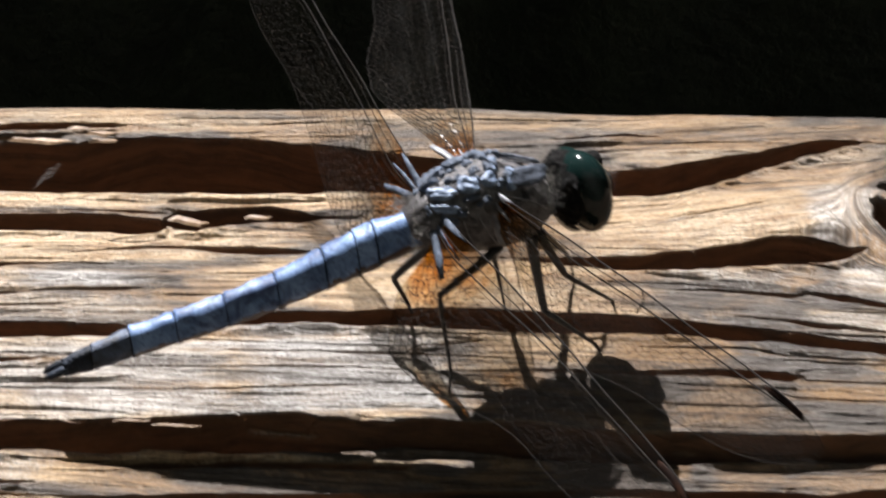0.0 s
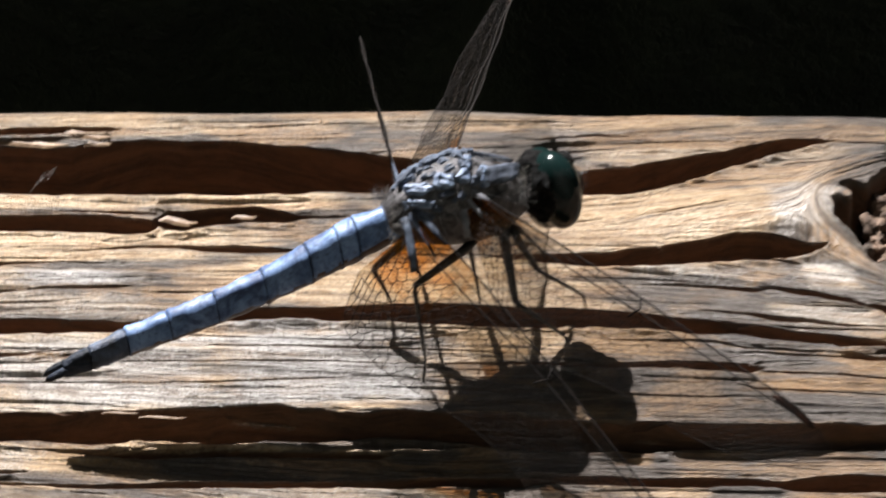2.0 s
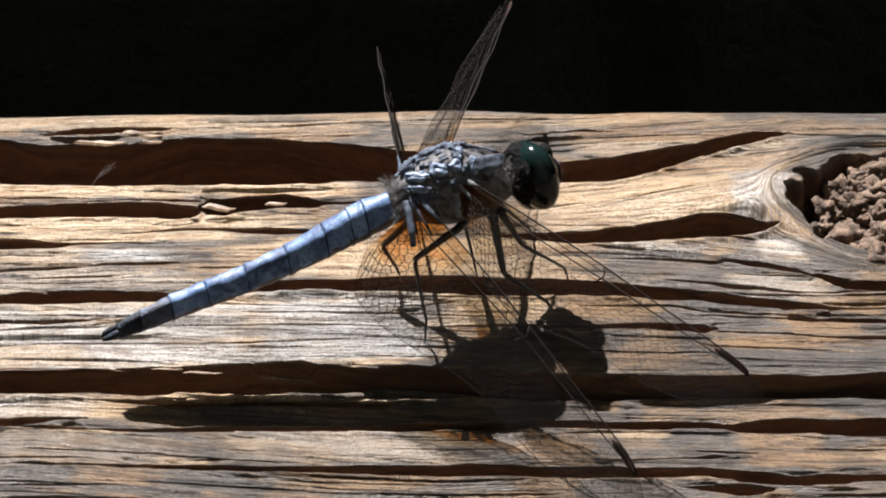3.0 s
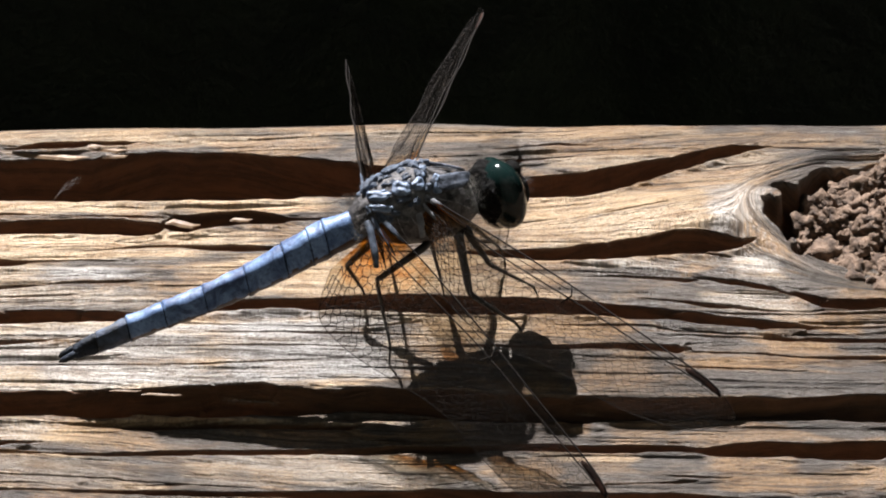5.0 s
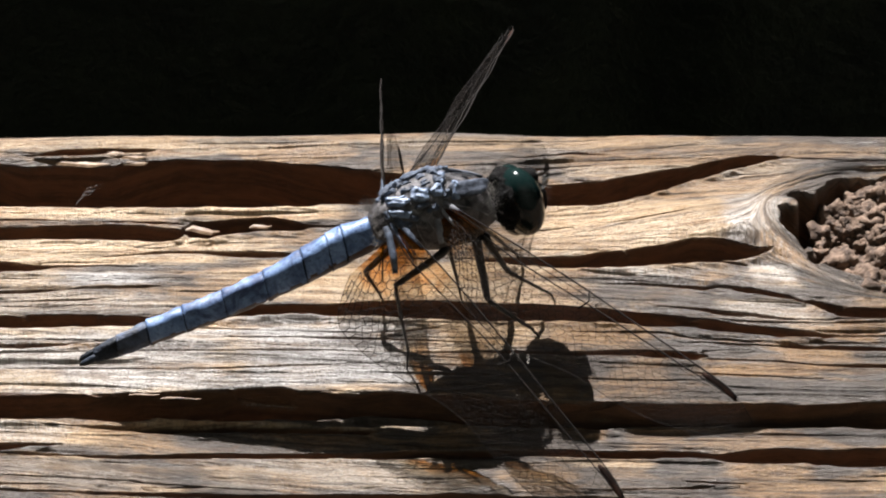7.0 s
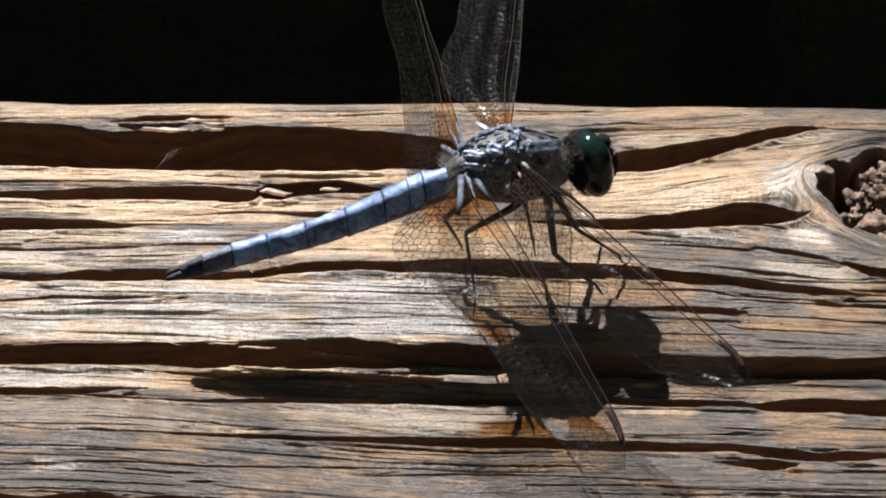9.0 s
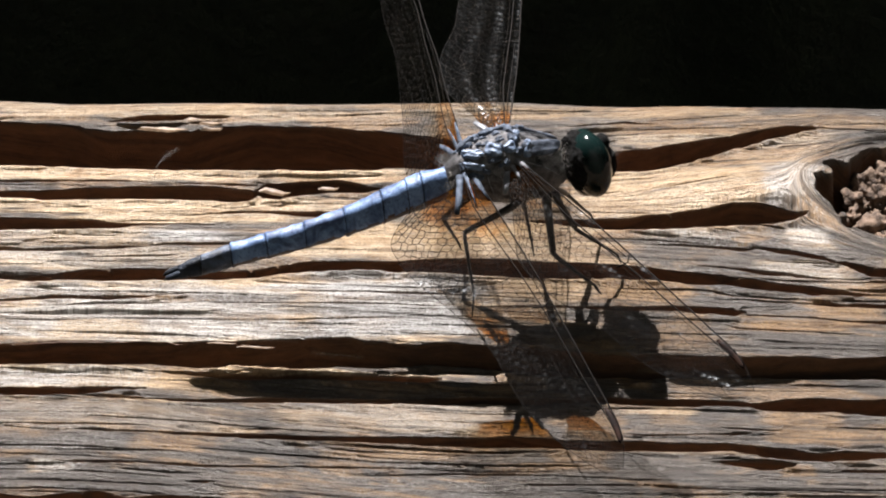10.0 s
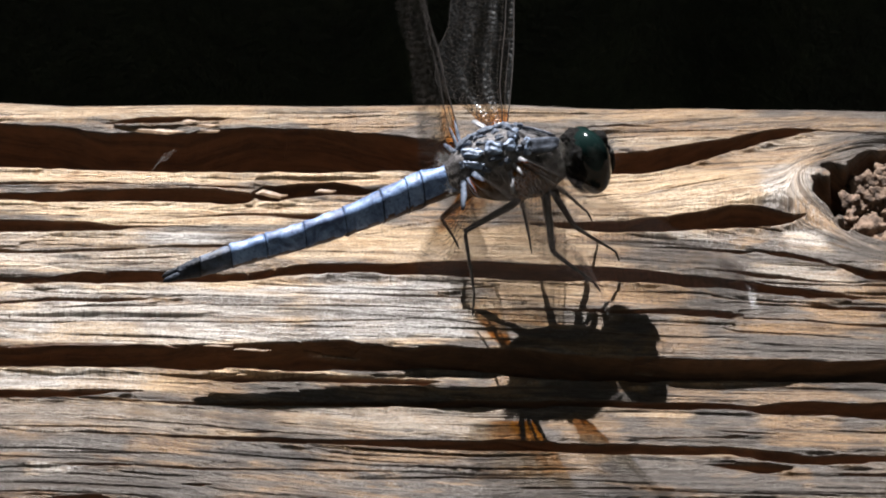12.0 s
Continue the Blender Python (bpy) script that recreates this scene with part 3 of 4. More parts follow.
BRIGHT = ((-25.8, 6.9, 18.5, 0.86, 1), (-27.7, 2.4, 15.8, 0.87, 1), (-30.8, 15.8, 15.1, 1.17, 0.6), (-31.6, -1.7, 11.1, 0.96, 0.8), (-24.5, -8.1, 17, 0.98, 0.95), (-25.8, -1.3, 1.9, 0.85, 1), (-27.4, -10.8, 13.7, 1, 0.85), (-27.6, -13.3, 13.1, 1.28, 0.95), (-23.2, -16.5, 16.9, 0.39, 1), (24.1, 5.9, 3.1, 3.08, 0.7), (15, 5.1, 7.4, 2.99, 0.75), (26.4, -1.2, 1.6, 1.1, 0.8), (-9.9, -6.9, 11.5, 1.06, 0.7), (12.3, -0.6, 7.9, 0.74, 0.8), (-5.2, -14, 2.5, 0.4, 0.9), (-32.1, -28.1, 1.7, 0.6, 0.6), (-19, -23.3, 1.7, 0.25, 0.6), (15.4, -24.3, 5.8, 0.61, 0.45), (-3.2, -1.7, 12.2, 2.34, 0.8), (-10.1, -10.4, 3.6, 0.55, 0.5), (-26, 0.8, 10.5, 0.6, 0.9), (-31.5, -18.2, 8.4, 1.04, 0.8), (-29.1, -22.3, 10, 1.68, 0.25), (-7.3, -12.8, 6.3, 1.15, 0.6), (-7.4, -10, 6.4, 1.24, 0.6), (2.7, 16, 18.4, 0.83, 0.3), (15, 12.2, 3.9, 0.73, 0.5), (-7.4, -21.2, 7.4, 1.48, 0.45), (23.5, 11.6, 5.1, 1.4, 0.45), (25.6, -5.6, 3.4, 1.31, 0.5), (12.7, -20.2, 3.1, 0.35, 0.6), (-38.7, -4.4, 3.5, 0.94, 0.8), (-27.8, -4.1, 7, 1.08, 0.6), (3.9, -8.1, 4.1, 1.6, 0.6), (-26, -20.6, 3.3, 0.38, 0.7))
SILVER = ((-27.8, -11, 13.2, 3.64, 0.8), (-25, -1.3, 4, 0.92, 1), (-7.9, -9.8, 6.8, 4.14, 1), (-33.2, -18.3, 6.7, 0.91, 0.8), (25.8, 2.6, 2.6, 4.89, 0.7), (-31.7, -2.9, 10.8, 2.37, 0.45), (17.4, -1.4, 4.2, 1.02, 0.5), (-32.1, -28.1, 1.7, 0.6, 0.7), (-29.8, -23.9, 9.1, 2.52, 0.35), (-6.7, -21.2, 6.8, 1.48, 0.35), (22.3, -8.3, 2.9, 1.67, 0.3), (-3.2, -27.7, 9.3, 1.79, 0.2), (25.4, -5.6, 3.7, 1.31, 0.5))


def weathering(x, y, patches, seed):
    """How far patches of weathering reach at each place, 0 to 1."""
    most = np.zeros_like(x)
    warp = 0.9 * (lattice(x / 5, y / 0.7, seed) - 0.5) + 0.5 * (lattice(x / 1.6, y / 0.28, seed + 1) - 0.5)
    for cx, cy, half_x, half_y, amount in patches:
        q = np.maximum(np.abs(x - cx) / half_x, np.abs(y - cy) / half_y) + warp * 0.7
        most = np.maximum(most, amount * step((1.3 - q) / 0.6))
    return most


def relief(x, y):
    """Height of the weathered top, in millimetres."""
    p = grain(x, y)
    h = 0.30 * (lattice(x / 34, p / 3.0, 5) - 0.5) + 0.16 * (lattice(x / 20, p / 1.1, 6) - 0.5)
    h += 0.14 * (lattice(x / 16, p / 0.45, 7) - 0.5) + 0.11 * (lattice(x / 7, p / 0.22, 8) - 0.5) + 0.05 * (lattice(x / 0.9, p / 0.16, 9) - 0.5)
    swell = np.exp(-((x - 24) / 10) ** 2 - ((y - 5.0) / 3.4) ** 2)
    sound = 1 - 0.9 * swell
    burl = step((1.75 - np.hypot((x - HOLLOW[0]) / 9.8, (y - HOLLOW[1]) / 6.8)) / 0.4)
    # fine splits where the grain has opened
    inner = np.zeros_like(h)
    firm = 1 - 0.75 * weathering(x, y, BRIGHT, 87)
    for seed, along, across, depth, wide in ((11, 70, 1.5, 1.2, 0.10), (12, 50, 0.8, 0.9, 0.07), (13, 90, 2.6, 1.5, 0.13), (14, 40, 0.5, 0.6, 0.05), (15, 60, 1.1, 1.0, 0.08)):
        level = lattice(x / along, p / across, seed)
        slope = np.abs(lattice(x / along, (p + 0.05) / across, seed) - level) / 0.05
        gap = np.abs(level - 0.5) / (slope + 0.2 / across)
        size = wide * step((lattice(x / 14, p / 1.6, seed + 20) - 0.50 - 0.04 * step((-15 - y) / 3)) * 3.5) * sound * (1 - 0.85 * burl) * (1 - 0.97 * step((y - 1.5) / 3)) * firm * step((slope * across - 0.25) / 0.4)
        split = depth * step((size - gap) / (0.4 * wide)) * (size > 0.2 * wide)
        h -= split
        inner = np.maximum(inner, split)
    # flakes lifted off in thin layers
    flake = lattice(x / 15, p / 1.3, 17)
    h += sound * (0.10 * step((flake - 0.55) / 0.03) + 0.07 * step((lattice(x / 14, p / 0.6, 18) - 0.6) / 0.04))
    # the swell of sound wood that grips the knot
    h += 1.5 * swell
    rim = np.hypot((x - HOLLOW[0]) / 9.8, (y - HOLLOW[1]) / 6.8)
    h += 0.45 * np.exp(-((rim - 1.12) / 0.16) ** 2) * step((KNOT[0] + 2 - x) / 6)
    cut = np.zeros_like(h)
    for i, (depth, s) in enumerate(GROOVES):
        near = (x > s[0, 0]) & (x < s[-1, 0]) & (np.abs(y - np.interp(x, s[:, 0], s[:, 1])) < 5)
        if not near.any():
            continue
        gx, gy = x[near], y[near]
        mid, wide = np.interp(gx, s[:, 0], s[:, 1]), np.interp(gx, s[:, 0], s[:, 2])
        rag = 0.26 * (lattice(gx / 4.2, gx * 0 + i, 31) - 0.5) + 0.10 * (lattice(gx / 1.3, gx * 0 + i, 32) - 0.5)
        rag2 = 0.32 * (lattice(gx / 3.8, gx * 0 + i, 33) - 0.5) + 0.16 * (lattice(gx / 0.9, gx * 0 + i, 34) - 0.5)
        k = np.minimum(1, wide)
        far, close = mid + wide / 2 + rag * k, mid - wide / 2 - 0.20 * k - 0.06 * wide + rag2 * k
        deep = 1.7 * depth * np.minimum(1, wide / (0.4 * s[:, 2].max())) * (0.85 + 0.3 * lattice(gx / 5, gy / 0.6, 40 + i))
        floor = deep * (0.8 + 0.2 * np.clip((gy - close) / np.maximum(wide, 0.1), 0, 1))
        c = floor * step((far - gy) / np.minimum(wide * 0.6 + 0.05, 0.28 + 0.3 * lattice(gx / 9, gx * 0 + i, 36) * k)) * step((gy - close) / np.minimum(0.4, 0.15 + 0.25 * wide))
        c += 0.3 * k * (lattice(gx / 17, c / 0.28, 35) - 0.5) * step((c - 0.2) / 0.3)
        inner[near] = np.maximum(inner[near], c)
        c += 0.28 * k * np.exp(-np.maximum(gy - far, 0) / 0.7) * step((gy - far + 0.1) / 0.2)
        c -= 0.22 * k * np.exp(-((gy - close + 0.25) / 0.3) ** 2) * (gy < close)
        cut[near] = np.where(np.abs(c) > np.abs(cut[near]), c, cut[near])
    h -= cut
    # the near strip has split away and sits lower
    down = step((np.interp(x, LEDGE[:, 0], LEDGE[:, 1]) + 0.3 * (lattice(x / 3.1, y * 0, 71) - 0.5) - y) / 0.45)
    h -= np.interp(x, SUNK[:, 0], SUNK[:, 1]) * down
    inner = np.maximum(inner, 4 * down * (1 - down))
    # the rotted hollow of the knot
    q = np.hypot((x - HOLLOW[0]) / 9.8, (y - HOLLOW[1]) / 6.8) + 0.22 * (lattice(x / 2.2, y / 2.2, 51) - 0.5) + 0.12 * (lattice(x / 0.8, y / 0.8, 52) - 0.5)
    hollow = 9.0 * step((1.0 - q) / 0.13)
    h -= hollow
    # depth mask: brown wood plus painted shade in splits, ledge edge and hollow
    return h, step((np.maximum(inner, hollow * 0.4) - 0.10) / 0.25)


def timber():
    mid_x = np.linspace(-47, 41, 720)
    ends = 47 + 553 * (np.arange(1, 26) / 25) ** 2.2
    xs = np.concatenate([-ends[::-1], mid_x, ends - 6])
    top = np.concatenate([np.linspace(-70, -34.5, 60)[:-1], np.linspace(-34.5, 16.4, 1380)])
    ys, zs, live = [], [], []
    arc = np.linspace(math.pi / 2, 0, 10)
    for y in top:
        ys.append(y), zs.append(0.0), live.append(1.0)
    for a in arc[1:]:
        ys.append(16.4 + 1.6 * math.cos(a)), zs.append(-1.6 + 1.6 * math.sin(a)), live.append(math.sin(a) * 0.8 + 0.2)
    for y, z in ((18.0, -20), (18.0, -88), (-71.5, -88), (-71.5, -20)):
        ys.append(y), zs.append(z), live.append(0.0)
    ys.append(-71.5), zs.append(-1.5), live.append(0.0)
    ys, zs, live = np.array(ys), np.array(zs), np.array(live)
    X, Y = np.meshgrid(xs, ys)
    H, fresh_shade = relief(X, Y)
    Z = zs[:, None] + live[:, None] * H
    wave = (Y > 15.8) * 0.5 * (lattice(X / 9, Y * 0, 61) - 0.5)
    verts = np.stack([X, Y + wave, Z], -1).reshape(-1, 3) * MM
    rows, cols = X.shape
    i = np.arange(rows)[:, None] * cols + np.arange(cols - 1)[None]
    j = ((np.arange(rows) + 1) % rows)[:, None] * cols + np.arange(cols - 1)[None]
    quads = np.stack([i, i + 1, j + 1, j], -1).reshape(-1, 4)
    me = bpy.data.meshes.new("wooden_beam")
    me.vertices.add(len(verts))
    me.vertices.foreach_set("co", verts.ravel())
    me.loops.add(quads.size)
    me.loops.foreach_set("vertex_index", quads.ravel().astype(np.int32))
    me.polygons.add(len(quads))
    me.polygons.foreach_set("loop_start", np.arange(0, quads.size, 4, dtype=np.int32))
    me.polygons.foreach_set("use_smooth", np.ones(len(quads), dtype=bool))
    uv = np.stack([X, grain(X, Y) - 0.8 * Z], -1).reshape(-1, 2)
    layer = me.uv_layers.new(name="grain")
    layer.data.foreach_set("uv", uv[quads.ravel()].ravel())
    # where unbleached brown and the painted crevice shade go
    inner = me.attributes.new("unbleached_shade", "FLOAT", "POINT")
    inner.data.foreach_set("value", (fresh_shade * (live[:, None] > 0)).ravel().astype(np.float32))
    for name, patches, seed in (("amber", AMBER, 81), ("ashen", ASHEN, 84), ("bright", BRIGHT, 87), ("silver", SILVER, 90)):
        tone = me.attributes.new(name, "FLOAT", "POINT")
        tone.data.foreach_set("value", weathering(X, Y, patches, seed).ravel().astype(np.float32))
    me.update(calc_edges=True)
    me.validate()
    me.materials.append(WOOD)
    return tagged(new("wooden_beam", me), "weathered grey and tan timber beam with deep splits along the grain", "wooden beam", kind="structure")


beam = timber()


def surroundings():
    bm = bmesh.new()
    bmesh.ops.create_grid(bm, x_segments=60, y_segments=60, size=1)
    for v in bm.verts:
        v.co = (v.co.x * abs(v.co.x) ** 3 * 4e6, v.co.y * abs(v.co.y) ** 3 * 4e6, -1000 + 6 * noise.noise(v.co * 40))
    tagged(part("ground", bm, SOIL), "made-up bare soil, its deep shade partly in the near-black colour", "ground", kind="structure")
    # hedge ring added to keep sun and sky off the ground behind the beam
    bm = bmesh.new()
    nx, nz = 220, 40
    grid = []
    for a in range(nx):
        turn = math.tau * a / nx
        behind = 0.5 - 0.5 * math.cos(turn)
        reach, tall = 1300 + 700 * behind, 1750 + 3600 * step(np.array((behind - 0.25) / 0.4)).item()
        col = []
        for b in range(nz + 1):
            s = b / nz
            x, y = math.sin(turn), math.cos(turn)
            swell = 70 * noise.noise(Vector((x * 9, y * 9, s * 14))) + 35 * noise.noise(Vector((x * 25, y * 25, s * 30)))
            r = reach + 450 - (450 + swell) * math.cos(math.pi * s)
            col.append(bm.verts.new((x * r, y * r, -1010 + (tall + swell * 2) * math.sin(math.pi * s) ** 0.6)))
        grid.append(col)
    for a in range(nx):
        for b in range(nz):
            c = (a + 1) % nx
            bm.faces.new((grid[a][b], grid[c][b], grid[c][b + 1], grid[a][b + 1]))
    tagged(part("backdrop", bm, LEAF), "made-up near-black hedge all round the beam, added to block sun and sky", "hedge", kind="structure")


surroundings()
for x in (-470, 470):
    bm = bmesh.new()
    bmesh.ops.create_cube(bm, size=2, matrix=Matrix.Translation((x, -27, -548)) @ Matrix.Diagonal((45, 42, 462, 1)))
    bmesh.ops.bevel(bm, geom=bm.edges[:], offset=4, segments=2, affect="EDGES")
    tagged(part("post", bm, WOOD), "weathered square timber post under the beam", "post", kind="structure")


# ---- the dragonfly; body space: x forward, y to its left, z up, millimetres ----
BEND, ROOF_Y, ROOF_Z = (0, 0.25, 0.42, 0.6, 1.3, math.pi / 2), (0, 0.26, 0.43, 0.52, 0.93, 1), (1.03, 0.99, 0.93, 0.83, 0.2, 0)


def ellipse_loft(bm, rings, sides=28, keel=0.0):
    """Lofts ellipses: each is x, centre z, half width, half height. keel squares the back."""
    loops = []
    for x, z, ry, rz in rings:
        loop = []
        for k in range(sides):
            a = k * math.tau / sides
            c, s = math.cos(a), math.sin(a)
            if s > 0:
                bend = abs(math.pi / 2 - a)
                c += keel * (math.copysign(np.interp(bend, BEND, ROOF_Y), c) - c)
                s += keel * (np.interp(bend, BEND, ROOF_Z) - s)
            loop.append(bm.verts.new((x, ry * c, z + rz * s)))
        loops.append(loop)
    for p, q in zip(loops, loops[1:]):
        for k in range(sides):
            bm.faces.new((p[k], p[(k + 1) % sides], q[(k + 1) % sides], q[k]))
    bm.faces.new(loops[0])
    bm.faces.new(loops[-1][::-1])
    bmesh.ops.recalc_face_normals(bm, faces=bm.faces)


def hairs(bm, n, place, length, thin, seed):
    rnd = random.Random(seed)
    for _ in range(n):
        at, way = place(rnd)
        at, way = Vector(at), Vector(way).normalized()
        way = (way + 0.45 * Vector((rnd.gauss(0, 1), rnd.gauss(0, 1), rnd.gauss(0, 1)))).normalized()
        l = length * rnd.uniform(0.5, 1.2)
        tube(bm, [at, at + way * l * 0.6, at + way * l + Vector((0, 0, -0.06 * l))], [thin, thin * 0.7, thin * 0.2], 3, cap=False)


dragonfly = tagged(new("dragonfly"), "blue dragonfly with dark green eyes perched on weathered wood", "dragonfly")

AXIS = [(-5.3, 9.7, 1.3), (-7.4, 9.24, 1.48), (-8.7, 8.84, 1.46), (-10.6, 8.19, 1.36), (-13.4, 7.3, 1.2), (-16.4, 6.6, 1.1), (-19.7, 6.05, 1.05), (-22.8, 5.54, 0.96), (-25.3, 5.02, 0.78), (-27.3, 4.6, 0.5)]


def along_axis(x):
    a = np.array(AXIS)[::-1]
    return np.interp(x, a[:, 0], a[:, 1]), np.interp(x, a[:, 0], a[:, 2])


HINGE = Vector((-5.0, 0, 9.5))


def joint_ring(x):
    """The dark seam between two segments."""
    bm = bmesh.new()
    rings = []
    for k in (-0.026, -0.012, 0.012, 0.026):
        z, r = along_axis(x + k)
        r *= 1.0 if abs(k) > 0.02 else 1.006
        rings.append((x + k - HINGE.x, z - HINGE.z, r * 0.94, r * 1.01))
    ellipse_loft(bm, rings[::-1], 36, keel=0.85)
    return bm


def abdomen_segment(x0, x1, dark=None, parent=None, name="segment"):
    bm = bmesh.new()
    rings = []
    stops = (0.0, 0.06, 0.15, 0.3, 0.45, 0.6, 0.75, 0.87, 0.93, 0.97, 1.0)
    for s in stops:
        x = x0 + (x1 - x0) * s
        z, r = along_axis(x)
        lip = 1.0 + 0.035 * math.exp(-((s - 0.93) / 0.06) ** 2) - 0.05 * math.exp(-(s / 0.05) ** 2) - (0.10 if s == 1 else 0)
        rings.append((x - HINGE.x, z - HINGE.z, r * 0.93 * lip, r * lip))
    ellipse_loft(bm, rings, 36, keel=0.85)
    roughen(bm, 0.11, 0.8, x0)
    roughen(bm, 0.05, 0.28, x0)
    ob = part(name, bm, dark or BLUE, parent)
    if not dark:
        ring = part("joint_ring", joint_ring(x1), TAIL, ob if parent is dragonfly else parent)
        ob.data.materials.append(BELLY)
        for f in ob.data.polygons:
            f.material_index = int(f.normal.z < (-0.02 if x0 > -10 else -0.3))
    return ob


abdomen = abdomen_segment(-4.6, -7.4, name="abdomen", parent=dragonfly)
tagged(abdomen, "powdery blue segmented abdomen with a black tip")
cuts = [-7.4, -8.6, -10.6, -13.6, -16.8, -19.9, -22.7, -25.1, -26.9]
for a, b in zip(cuts, cuts[1:]):
    abdomen_segment(a, b, TAIL if a < -25 else DUSK if a < -22 else None, abdomen)
for side in (-1, 1):
    bm = bmesh.new()
    tube(bm, [(-21.4, 0.22 * side, -4.65), (-22.1, 0.34 * side, -4.8), (-22.8, 0.30 * side, -5.0), (-23.1, 0.24 * side, -5.15)], [0.26, 0.28, 0.22, 0.06], 8)
    part("tail_appendage", bm, TAIL, abdomen)

bm = bmesh.new()
ellipse_loft(bm, [(-5.5, 10.2, 0.8, 0.8), (-4.9, 10.3, 1.4, 1.4), (-4.0, 10.5, 1.9, 2.0), (-2.6, 10.6, 2.2, 2.7), (-1.0, 10.5, 2.4, 3.1), (0.6, 10.2, 2.35, 3.1), (2.0, 9.9, 2.05, 2.7), (3.2, 9.6, 1.5, 2.0), (4.0, 9.5, 1.0, 1.3), (4.9, 9.6, 0.7, 0.8)], 40)
bmesh.ops.subdivide_edges(bm, edges=bm.edges, cuts=1, use_grid_fill=True)
roughen(bm, 0.16, 1.1)
roughen(bm, 0.09, 0.3)
thorax = part("thorax", bm, THORAX, dragonfly, "hairy dark thorax dusted grey-blue")


def thorax_plate(x, y, size, turn=0, material=PLATE, lift=0.0):
    """A low blocky plate lying on the thorax at x, y; size is length, width, thickness."""
    bm = bmesh.new()
    rnd = random.Random(int(1000 * (x * 3.1 + y * 7.7 + size[0])))
    turn += rnd.uniform(-20, 20) * (material is not SHIELD and size[1] > 0.15)
    size = size if material is SHIELD else [d * rnd.uniform(0.78, 1.2) for d in size]
    bmesh.ops.create_icosphere(bm, subdivisions=4, radius=1)
    lean, swell = rnd.uniform(-0.3, 0.3), rnd.uniform(-0.25, 0.25)
    for v in bm.verts:
        # a pillow: flat on top, rounded at the rim, with a shallow groove along it
        q = Vector([math.copysign(abs(c) ** 0.62, c) for c in v.co])
        dent = 0.22 * math.exp(-(q.y / 0.22) ** 2) if q.z > 0 else 0
        v.co = Vector((q.x * size[0] * (1 + lean * q.y), q.y * size[1] * (1 + swell * q.x), (q.z - dent) * size[2]))
    worn = 0.3 if material is SHIELD else 1.0
    roughen(bm, 0.12 * worn, 0.32, x + y)
    roughen(bm, 0.07 * worn, 0.12, x)
    ob = part("plate", bm, material, thorax)
    a, b = (x + 0.6) / 4.6, y / 2.45
    up = math.sqrt(max(0.02, 1 - a * a - b * b))
    normal = Vector((a / 4.6, b / 2.45, up / 3.1)).normalized()
    fwd = (Vector((1, 0, 0)) - normal * normal.x).normalized()
    m = Matrix((fwd, normal.cross(fwd), normal)).transposed().to_4x4()
    m.translation = (Vector((x, y, 10.4 + 3.1 * up)) + normal * lift) * MM
    ob.matrix_basis = m @ pose(0, 0, 0, 0, 0, turn)


def suture(start, end, thick=0.055):
    """A pale raised seam laid over the thorax from one point to another."""
    mid, radii = Vector((-0.6, 0, 10.4)), Vector((4.62, 2.46, 3.12))
    a, b = Vector(start) - mid, Vector(end) - mid
    pts = []
    for k in range(13):
        q = a.lerp(b, k / 12)
        n = Vector((q.x / radii.x, q.y / radii.y, q.z / radii.z)).normalized()
        pts.append(mid + Vector((n.x * radii.x, n.y * radii.y, n.z * radii.z)) * 1.015)
    bm = bmesh.new()
    tube(bm, pts, [thick * (0.5 + 0.5 * math.sin(math.pi * (0.15 + 0.8 * k / 12))) for k in range(13)], 6)
    roughen(bm, 0.04, 0.25, start[0])
    part("seam", bm, SUTURE, thorax)


